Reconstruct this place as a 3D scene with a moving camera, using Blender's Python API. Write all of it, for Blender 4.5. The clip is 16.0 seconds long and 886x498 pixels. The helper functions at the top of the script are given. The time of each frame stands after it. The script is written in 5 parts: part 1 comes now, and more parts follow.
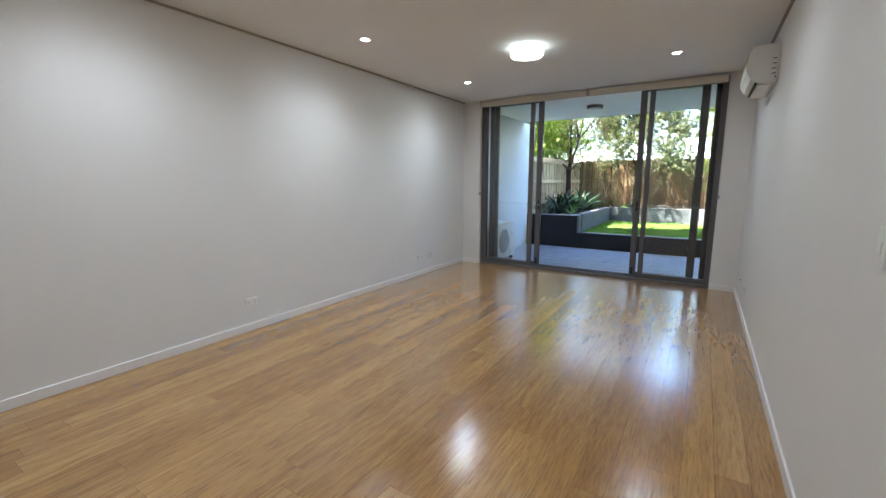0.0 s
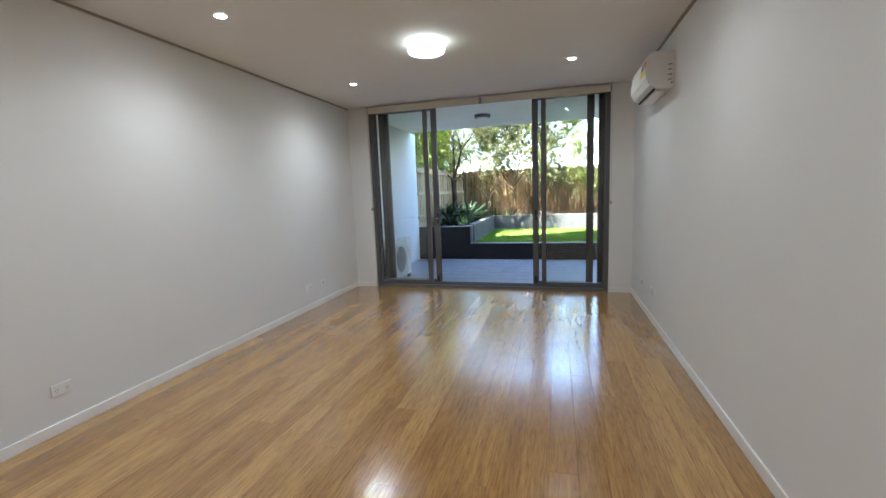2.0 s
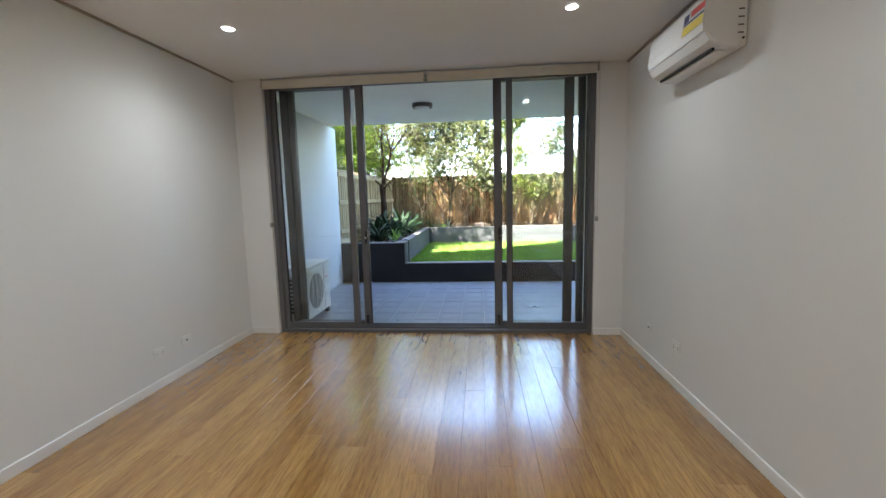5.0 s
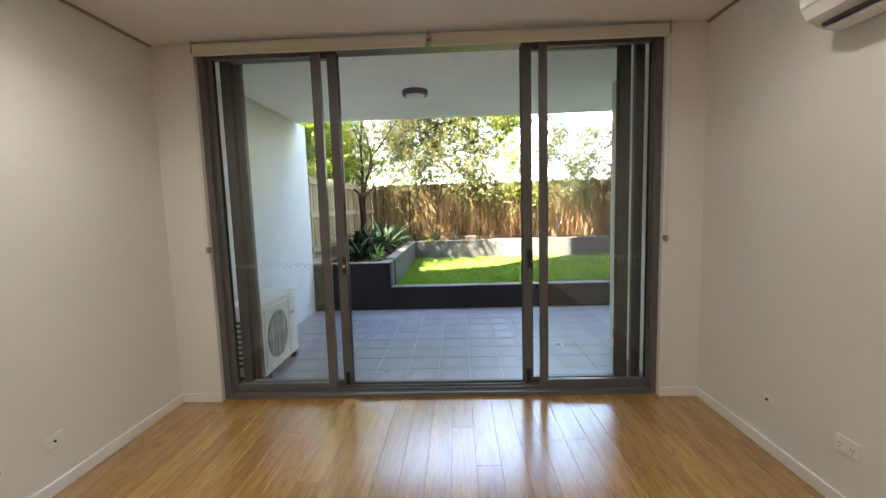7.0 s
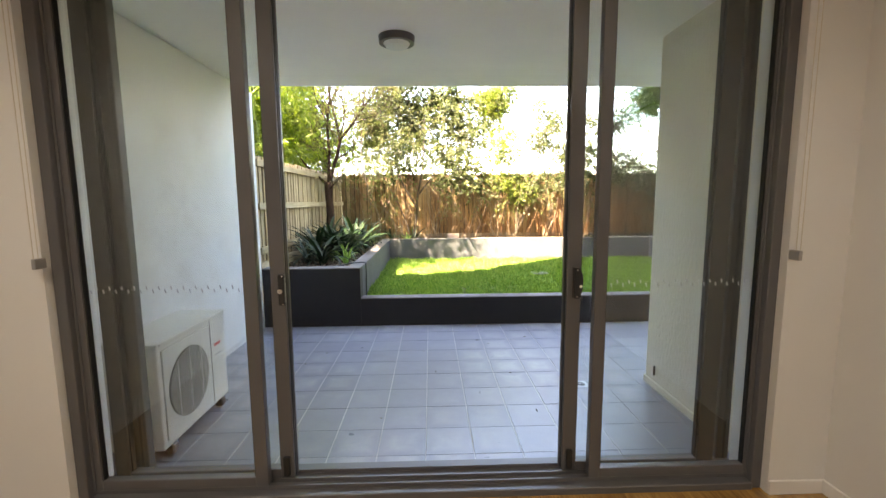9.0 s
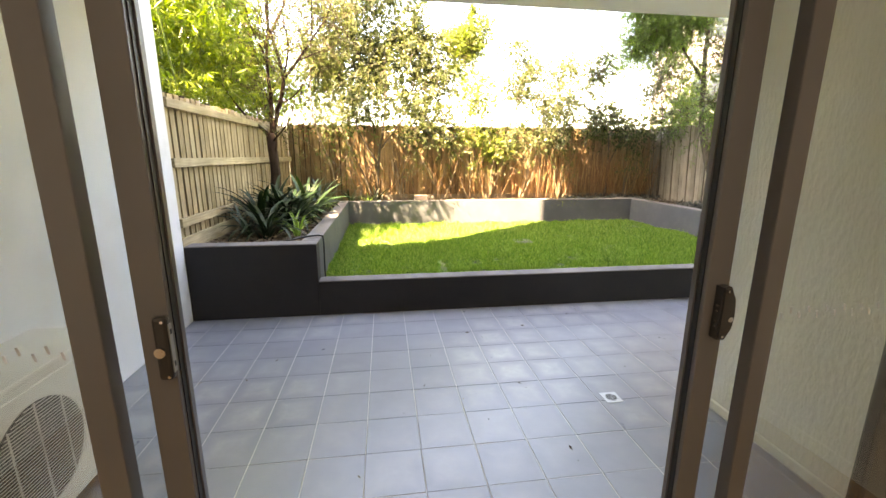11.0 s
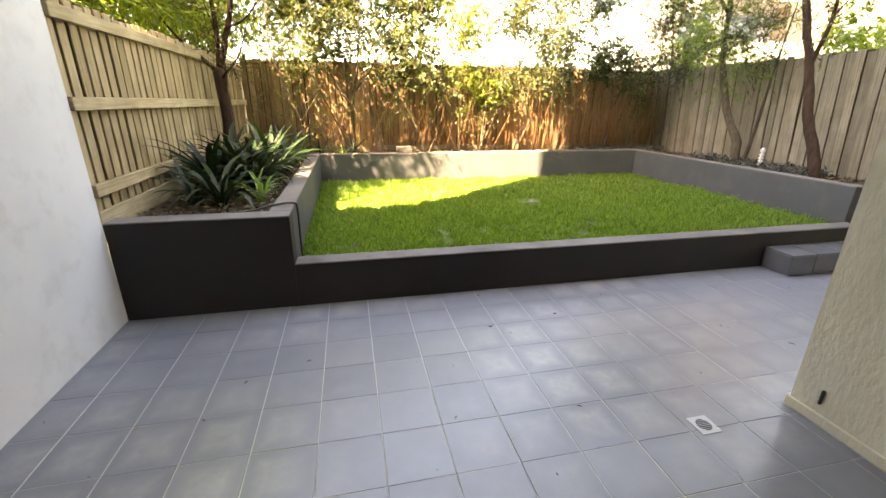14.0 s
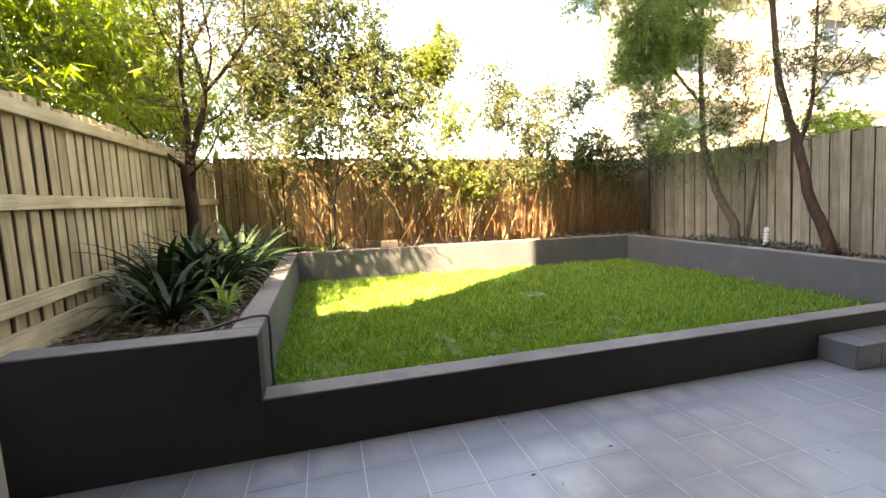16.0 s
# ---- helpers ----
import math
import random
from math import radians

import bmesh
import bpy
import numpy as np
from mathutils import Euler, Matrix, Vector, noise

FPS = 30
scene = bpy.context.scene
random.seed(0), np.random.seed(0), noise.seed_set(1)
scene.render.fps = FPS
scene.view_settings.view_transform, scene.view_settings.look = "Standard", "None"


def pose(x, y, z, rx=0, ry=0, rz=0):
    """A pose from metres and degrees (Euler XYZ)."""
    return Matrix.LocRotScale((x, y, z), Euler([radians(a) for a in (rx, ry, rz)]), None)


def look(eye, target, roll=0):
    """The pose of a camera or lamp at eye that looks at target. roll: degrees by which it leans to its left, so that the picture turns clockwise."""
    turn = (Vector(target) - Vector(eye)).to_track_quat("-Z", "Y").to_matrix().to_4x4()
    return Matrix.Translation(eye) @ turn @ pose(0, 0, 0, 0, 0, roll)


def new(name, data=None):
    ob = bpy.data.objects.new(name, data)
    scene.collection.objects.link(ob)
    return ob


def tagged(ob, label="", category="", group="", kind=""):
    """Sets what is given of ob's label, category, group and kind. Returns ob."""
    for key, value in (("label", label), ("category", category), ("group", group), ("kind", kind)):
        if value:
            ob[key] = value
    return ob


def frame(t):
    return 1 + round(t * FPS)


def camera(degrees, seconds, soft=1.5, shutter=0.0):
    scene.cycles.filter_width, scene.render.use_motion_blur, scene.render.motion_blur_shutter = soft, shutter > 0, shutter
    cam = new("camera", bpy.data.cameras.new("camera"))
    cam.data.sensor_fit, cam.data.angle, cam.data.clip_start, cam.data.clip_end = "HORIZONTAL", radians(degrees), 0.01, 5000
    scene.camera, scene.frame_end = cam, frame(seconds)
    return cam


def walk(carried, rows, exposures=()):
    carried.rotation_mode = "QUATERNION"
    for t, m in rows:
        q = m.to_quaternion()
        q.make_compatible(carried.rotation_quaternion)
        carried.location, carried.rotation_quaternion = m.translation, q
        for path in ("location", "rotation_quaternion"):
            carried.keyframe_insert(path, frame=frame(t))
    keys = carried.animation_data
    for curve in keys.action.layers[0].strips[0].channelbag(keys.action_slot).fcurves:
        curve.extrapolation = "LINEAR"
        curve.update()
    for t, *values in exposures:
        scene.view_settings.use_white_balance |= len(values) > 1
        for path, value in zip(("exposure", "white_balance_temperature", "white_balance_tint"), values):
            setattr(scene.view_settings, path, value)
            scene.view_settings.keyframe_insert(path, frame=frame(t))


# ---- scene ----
cam = camera(93.9, 16.0)
PATH = [
    (0, (0.119, 0.204, 1.391), (-0.927, 1.878, 1.072), 0.0),
    (0.5, (-0.014, 0.326, 1.405), (-0.96, 2.059, 1.091), -0.7),
    (1, (-0.128, 0.414, 1.411), (-0.97, 2.202, 1.107), -1.4),
    (1.5, (-0.27, 0.517, 1.416), (-0.967, 2.369, 1.125), -2.4),
    (2, (-0.394, 0.706, 1.41), (-0.924, 2.616, 1.141), -2.2),
    (2.5, (-0.497, 0.939, 1.433), (-0.915, 2.88, 1.193), -1.8),
    (3, (-0.643, 1.2, 1.442), (-0.928, 3.167, 1.226), -2.4),
    (5.5, (-0.99, 2.545, 1.448), (-1.128, 4.524, 1.2), -1.6),
    (6, (-1.141, 2.841, 1.463), (-1.207, 4.827, 1.236), -2.2),
    (6.5, (-1.182, 3.154, 1.448), (-1.231, 5.14, 1.219), -2.2),
    (7, (-1.223, 3.471, 1.475), (-1.292, 5.46, 1.272), -1.7),
    (7.5, (-1.27, 3.794, 1.466), (-1.284, 5.784, 1.27), -2.1),
    (8, (-1.301, 4.088, 1.464), (-1.298, 6.077, 1.256), -1.3),
    (10.5, (-1.548, 5.478, 1.46), (-1.342, 7.439, 1.122), 0.1),
    (11, (-1.592, 5.69, 1.478), (-1.319, 7.622, 1.04), 0.2),
    (11.5, (-1.632, 5.883, 1.464), (-1.287, 7.752, 0.843), 0.5),
    (12, (-1.674, 6.055, 1.459), (-1.297, 7.869, 0.705), 1.1),
    (12.5, (-1.741, 6.205, 1.434), (-1.334, 8.0, 0.653), 0.4),
    (13, (-1.805, 6.357, 1.426), (-1.328, 8.149, 0.676), -0.4),
    (13.5, (-1.806, 6.523, 1.43), (-1.314, 8.334, 0.739), 0.2),
    (14, (-1.8, 6.632, 1.439), (-1.387, 8.472, 0.772), 0.6),
    (14.5, (-1.818, 6.754, 1.351), (-1.352, 8.618, 0.796), 0.3),
    (15, (-1.835, 7.002, 1.337), (-1.305, 8.892, 0.951), -1.3),
    (15.5, (-1.859, 7.153, 1.369), (-1.294, 9.032, 0.981), -1.8),
    (16, (-1.869, 7.306, 1.374), (-1.323, 9.214, 1.133), -1.4),
]
EXPOSURES = [(0, 4.6, 6300, 12), (3, 4.57, 6500, 12), (5.5, 4.53, 6900, 12), (7, 4.62, 8300, 14), (8, 4.75, 9000, 17), (10.5, 4.75, 11000, 20), (11.5, 4.85, 13300, 21), (12.5, 4.8, 14200, 22), (13.5, 4.6, 14200, 22), (14.5, 4.4, 13800, 21), (16, 4.27, 11800, 20)]
walk(cam, [(t, look(eye, target, roll)) for t, eye, target, roll in PATH], EXPOSURES)

# ---- world and sun ----
SUN_TRAVEL = Vector((0.805, 0.593, -1.3)).normalized()
world = bpy.data.worlds.new("sky")
scene.world = world
world.use_nodes = True
wn = world.node_tree.nodes
wl = world.node_tree.links
sky = wn.new("ShaderNodeTexSky")
sky.sky_type = "NISHITA"
sky.sun_disc = False
sky.sun_elevation = radians(52.4)
sky.sun_rotation = radians(234.4)
sky.air_density, sky.dust_density, sky.ozone_density = 1.0, 0.8, 2.5
wn["Background"].inputs["Strength"].default_value = 0.15
wl.new(sky.outputs["Color"], wn["Background"].inputs["Color"])

sun = new("sun", bpy.data.lights.new("sun", "SUN"))
sun.data.energy = 4.8
sun.data.angle = radians(0.5)
sun.data.color = (1.0, 0.95, 0.86)
sun.rotation_mode = "QUATERNION"
sun.rotation_quaternion = SUN_TRAVEL.to_track_quat("-Z", "Y")
sun.location = (-10, -8, 20)

DOWNLIGHTS = [(-2.67, 5.29), (-0.24, 5.29), (-2.67, 3.30), (-0.24, 3.37), (-2.67, 1.45), (-0.24, 1.45), (-2.67, -0.6), (-0.24, -0.6)]
DOWNLIGHT_WATTS = {-2.67: 2.4, -0.24: 1.35}
CEILING_LIGHT_STRENGTH = 0.24
for dx, dy in DOWNLIGHTS:
    lamp = new("downlight_lamp", bpy.data.lights.new("downlight_lamp", "SPOT"))
    lamp.data.energy = DOWNLIGHT_WATTS[dx]
    lamp.data.color = (0.84, 0.92, 1.0)
    lamp.data.spot_size = radians(150)
    lamp.data.spot_blend = 1.0
    lamp.data.shadow_soft_size = 0.05
    lamp.location = (dx, dy, 2.685)


# ---- materials ----
def shader(name, base, rough=0.6, metal=0.0, spec=0.5):
    m = bpy.data.materials.new(name)
    m.use_nodes = True
    b = m.node_tree.nodes["Principled BSDF"]
    b.inputs["Base Color"].default_value = (*base, 1)
    b.inputs["Roughness"].default_value = rough
    b.inputs["Metallic"].default_value = metal
    b.inputs["Specular IOR Level"].default_value = spec
    return m


def node(m, kind, **values):
    n = m.node_tree.nodes.new(kind)
    for key, value in values.items():
        n.inputs[key.replace("_", " ")].default_value = value
    return n


def link(m, a, b):
    m.node_tree.links.new(a, b)


def coords(m, scale=(1, 1, 1), per_object=True, space="Object"):
    """Texture coordinates in metres, shifted by a random amount for each object."""
    tc = node(m, "ShaderNodeTexCoord")
    mp = node(m, "ShaderNodeMapping")
    mp.inputs["Scale"].default_value = scale
    link(m, tc.outputs[space], mp.inputs["Vector"])
    if per_object:
        info = node(m, "ShaderNodeObjectInfo")
        mul = node(m, "ShaderNodeMath")
        mul.operation = "MULTIPLY"
        mul.inputs[1].default_value = 57.0
        link(m, info.outputs["Random"], mul.inputs[0])
        comb = node(m, "ShaderNodeCombineXYZ")
        for axis in "XYZ":
            link(m, mul.outputs[0], comb.inputs[axis])
        link(m, comb.outputs[0], mp.inputs["Location"])
    return mp.outputs[0]


def ramp(m, source, stops):
    r = node(m, "ShaderNodeValToRGB")
    while len(r.color_ramp.elements) < len(stops):
        r.color_ramp.elements.new(0.5)
    for e, (p, c) in zip(r.color_ramp.elements, stops):
        e.position, e.color = p, (*c, 1) if len(c) == 3 else c
    link(m, source, r.inputs["Fac"])
    return r.outputs["Color"]


def blend(m, kind, fac, a, b):
    n = m.node_tree.nodes.new("ShaderNodeMix")
    n.data_type, n.blend_type = "RGBA", kind
    for value, socket in ((fac, n.inputs[0]), (a, n.inputs[6]), (b, n.inputs[7])):
        if isinstance(value, (int, float)):
            socket.default_value = value
        elif isinstance(value, tuple):
            socket.default_value = (*value, 1)
        else:
            link(m, value, socket)
    return n.outputs[2]


def noise_at(m, vec, scale, detail=4.0, rough=0.55):
    n = node(m, "ShaderNodeTexNoise", Scale=scale, Detail=detail, Roughness=rough)
    link(m, vec, n.inputs["Vector"])
    return n.outputs["Fac"]


def bump(m, height, strength, distance=0.01):
    n = node(m, "ShaderNodeBump", Strength=strength, Distance=distance)
    link(m, height, n.inputs["Height"])
    link(m, n.outputs["Normal"], m.node_tree.nodes["Principled BSDF"].inputs["Normal"])


def base(m):
    return m.node_tree.nodes["Principled BSDF"].inputs["Base Color"]


def paint(name, color, rough=0.6, grain=180.0, amount=0.05, relief=0.05, dirt=0.0, dirt_color=(0.2, 0.17, 0.13), per_object=False, spec=0.5):
    """Painted or rendered surface: fine grain, broad mottling, optional grime."""
    m = shader(name, color, rough, spec=spec)
    v = coords(m, per_object=per_object)
    fine, broad = noise_at(m, v, grain, 3), noise_at(m, v, 1.7, 5)
    lo = tuple(c * (1 - amount) for c in color)
    hi = tuple(min(1, c * (1 + amount)) for c in color)
    col = ramp(m, broad, [(0.3, lo), (0.7, hi)])
    if dirt:
        mask = ramp(m, noise_at(m, v, 4.5, 8, 0.65), [(0.5, (0, 0, 0)), (0.8, (dirt, dirt, dirt))])
        col = blend(m, "MIX", mask, col, dirt_color)
    link(m, col, base(m))
    bump(m, fine, relief, 0.002)
    return m


def bamboo_floor():
    m = shader("strand_bamboo", (0.45, 0.25, 0.09), 0.2)
    v = coords(m, (1, 1, 1))
    info = node(m, "ShaderNodeObjectInfo")
    stretch = node(m, "ShaderNodeMapping")
    stretch.inputs["Scale"].default_value = (100, 8, 100)
    link(m, v, stretch.inputs["Vector"])
    strands = noise_at(m, stretch.outputs[0], 1.0, 5, 0.65)
    wide = node(m, "ShaderNodeMapping")
    wide.inputs["Scale"].default_value = (24, 1.6, 24)
    link(m, v, wide.inputs["Vector"])
    bands = noise_at(m, wide.outputs[0], 1.0, 3)
    tone = ramp(m, info.outputs["Random"], [(0.0, (0.365, 0.192, 0.052)), (0.5, (0.435, 0.24, 0.072)), (1.0, (0.505, 0.292, 0.096))])
    streak = ramp(m, strands, [(0.28, (0.55, 0.48, 0.38)), (0.5, (0.94, 0.92, 0.87)), (0.74, (1.22, 1.22, 1.16))])
    band = ramp(m, bands, [(0.3, (0.8, 0.76, 0.7)), (0.7, (1.12, 1.12, 1.1))])
    col = blend(m, "MULTIPLY", 1.0, blend(m, "MULTIPLY", 1.0, tone, streak), band)
    link(m, col, base(m))
    b = m.node_tree.nodes["Principled BSDF"]
    b.inputs["Coat Weight"].default_value = 1.0
    b.inputs["Coat Roughness"].default_value = 0.18
    b.inputs["Coat IOR"].default_value = 1.6
    b.inputs["Specular IOR Level"].default_value = 0.5
    link(m, ramp(m, noise_at(m, v, 9, 4), [(0.3, (0.17, 0.17, 0.17)), (0.7, (0.27, 0.27, 0.27))]), b.inputs["Roughness"])
    bump(m, strands, 0.04, 0.001)
    return m


def timber(name, tones, grain=(60, 60, 2.2), rough=0.75, knots=True):
    """Sawn outdoor timber whose grain runs along z of each board."""
    m = shader(name, tones[1], rough, spec=0.25)
    v = coords(m)
    info = node(m, "ShaderNodeObjectInfo")
    mp = node(m, "ShaderNodeMapping")
    mp.inputs["Scale"].default_value = grain
    link(m, v, mp.inputs["Vector"])
    lines = noise_at(m, mp.outputs[0], 1.0, 5, 0.6)
    tone = ramp(m, info.outputs["Random"], [(0.0, tones[0]), (0.5, tones[1]), (1.0, tones[2])])
    streak = ramp(m, lines, [(0.3, (0.66, 0.62, 0.56)), (0.7, (1.12, 1.1, 1.08))])
    col = blend(m, "MULTIPLY", 1.0, tone, streak)
    stain = ramp(m, noise_at(m, v, 3.2, 6, 0.6), [(0.3, (0.72, 0.7, 0.68)), (0.65, (1.05, 1.05, 1.05))])
    col = blend(m, "MULTIPLY", 1.0, col, stain)
    if knots:
        vor = node(m, "ShaderNodeTexVoronoi", Scale=2.6)
        link(m, v, vor.inputs["Vector"])
        spot = ramp(m, vor.outputs["Distance"], [(0.0, (1, 1, 1)), (0.055, (0, 0, 0))])
        col = blend(m, "MIX", spot, col, tuple(c * 0.35 for c in tones[0]))
    link(m, col, base(m))
    bump(m, lines, 0.3, 0.003)
    return m


def leaf(name, tones, translucent=0.35, rough=0.42, spec=0.5):
    m = shader(name, tones[1], rough, spec=spec)
    geo = node(m, "ShaderNodeNewGeometry")
    col = ramp(m, geo.outputs["Random Per Island"], [(0.0, tones[0]), (0.5, tones[1]), (1.0, tones[2])])
    link(m, col, base(m))
    tr = node(m, "ShaderNodeBsdfTranslucent")
    warm = blend(m, "MULTIPLY", 1.0, col, (1.2, 1.45, 0.65))
    link(m, warm, tr.inputs["Color"])
    mix = node(m, "ShaderNodeMixShader", Fac=translucent)
    link(m, m.node_tree.nodes["Principled BSDF"].outputs[0], mix.inputs[1])
    link(m, tr.outputs[0], mix.inputs[2])
    link(m, mix.outputs[0], m.node_tree.nodes["Material Output"].inputs["Surface"])
    return m


def bark(name, lo, hi):
    m = shader(name, hi, 0.9, spec=0.2)
    v = coords(m, (22, 22, 5))
    n = noise_at(m, v, 1.0, 6, 0.65)
    link(m, ramp(m, n, [(0.3, lo), (0.7, hi)]), base(m))
    bump(m, n, 0.7, 0.01)
    return m


def glass(name, tint):
    m = bpy.data.materials.new(name)
    m.use_nodes = True
    m.node_tree.nodes.remove(m.node_tree.nodes["Principled BSDF"])
    clear = node(m, "ShaderNodeBsdfTransparent", Color=(*tint, 1))
    gloss = node(m, "ShaderNodeBsdfGlossy", Roughness=0.0)
    facing = node(m, "ShaderNodeLayerWeight", Blend=0.5)
    power = node(m, "ShaderNodeMath")
    power.operation = "POWER"
    power.inputs[1].default_value = 4.5
    link(m, facing.outputs["Facing"], power.inputs[0])
    fres = node(m, "ShaderNodeMath")
    fres.operation = "MULTIPLY_ADD"
    fres.inputs[1].default_value, fres.inputs[2].default_value = 0.92, 0.04
    link(m, power.outputs[0], fres.inputs[0])
    mix = node(m, "ShaderNodeMixShader")
    link(m, fres.outputs[0], mix.inputs[0])
    link(m, clear.outputs[0], mix.inputs[1])
    link(m, gloss.outputs[0], mix.inputs[2])
    link(m, mix.outputs[0], m.node_tree.nodes["Material Output"].inputs["Surface"])
    return m


def glow(name, color, strength):
    m = shader(name, color, 0.4)
    b = m.node_tree.nodes["Principled BSDF"]
    b.inputs["Emission Color"].default_value = (*color, 1)
    b.inputs["Emission Strength"].default_value = strength
    return m


def slate_tile():
    """Charcoal porcelain with a riven face, pillowed dark edges and a chalky film in patches."""
    m = shader("charcoal_tile", (0.17, 0.175, 0.19), 0.3)
    v = coords(m)
    info = node(m, "ShaderNodeObjectInfo")
    tone = ramp(m, info.outputs["Random"], [(0.0, (0.15, 0.16, 0.19)), (0.5, (0.162, 0.172, 0.203)), (1.0, (0.176, 0.186, 0.216))])
    cloud = ramp(m, noise_at(m, v, 6, 5, 0.6), [(0.25, (0.92, 0.92, 0.92)), (0.75, (1.09, 1.085, 1.07))])
    col = blend(m, "MULTIPLY", 1.0, tone, cloud)
    tc = node(m, "ShaderNodeTexCoord")
    centred = node(m, "ShaderNodeVectorMath")
    centred.operation = "MULTIPLY_ADD"
    link(m, tc.outputs["Object"], centred.inputs[0])
    centred.inputs[1].default_value = (2 / 0.295, 2 / 0.295, 0)
    centred.inputs[2].default_value = (-1, -1, 0)
    split = node(m, "ShaderNodeSeparateXYZ")
    size = node(m, "ShaderNodeVectorMath")
    size.operation = "ABSOLUTE"
    link(m, centred.outputs[0], size.inputs[0])
    link(m, size.outputs[0], split.inputs[0])
    rim = node(m, "ShaderNodeMath")
    rim.operation = "MAXIMUM"
    link(m, split.outputs["X"], rim.inputs[0])
    link(m, split.outputs["Y"], rim.inputs[1])
    ragged = node(m, "ShaderNodeMath")
    ragged.operation = "MULTIPLY_ADD"
    link(m, noise_at(m, v, 11, 5, 0.65), ragged.inputs[0])
    ragged.inputs[1].default_value = 0.35
    link(m, rim.outputs[0], ragged.inputs[2])
    inner = ramp(m, ragged.outputs[0], [(0.6, (1, 1, 1)), (1.12, (0, 0, 0))])
    ground = node(m, "ShaderNodeNewGeometry")
    patches = ramp(m, noise_at(m, ground.outputs["Position"], 0.8, 4, 0.55), [(0.42, (0, 0, 0)), (0.66, (1, 1, 1))])
    chalk = blend(m, "MULTIPLY", 1.0, inner, patches)
    chalk = blend(m, "MULTIPLY", 1.0, chalk, ramp(m, noise_at(m, v, 14, 6, 0.7), [(0.3, (0.25, 0.25, 0.25)), (0.7, (0.75, 0.75, 0.75))]))
    col = blend(m, "MIX", chalk, col, (0.36, 0.35, 0.34))
    edge = ramp(m, ragged.outputs[0], [(1.0, (1, 1, 1)), (1.2, (0.8, 0.8, 0.8))])
    col = blend(m, "MULTIPLY", 1.0, col, edge)
    link(m, col, base(m))
    b = m.node_tree.nodes["Principled BSDF"]
    b.inputs["Specular IOR Level"].default_value = 0.95
    link(m, ramp(m, noise_at(m, v, 7, 5), [(0.25, (0.27, 0.27, 0.27)), (0.75, (0.36, 0.36, 0.36))]), b.inputs["Roughness"])
    bump(m, noise_at(m, v, 12, 3, 0.5), 0.16, 0.004)
    return m


def coarse_render():
    m = shader("textured_render", (0.68, 0.635, 0.525), 0.85, spec=0.25)
    v = coords(m, (1, 1, 0.45), per_object=False)
    big = noise_at(m, v, 42, 5, 0.6)
    link(m, ramp(m, noise_at(m, v, 3, 6, 0.6), [(0.3, (0.66, 0.61, 0.5)), (0.7, (0.77, 0.725, 0.61))]), base(m))
    bump(m, big, 0.8, 0.012)
    return m


def mulch():
    m = shader("mulch_soil", (0.07, 0.05, 0.035), 0.95, spec=0.15)
    v = coords(m, per_object=False)
    n = noise_at(m, v, 55, 6, 0.7)
    link(m, ramp(m, n, [(0.3, (0.025, 0.018, 0.012)), (0.55, (0.09, 0.065, 0.042)), (0.78, (0.2, 0.16, 0.115))]), base(m))
    bump(m, n, 0.9, 0.02)
    return m


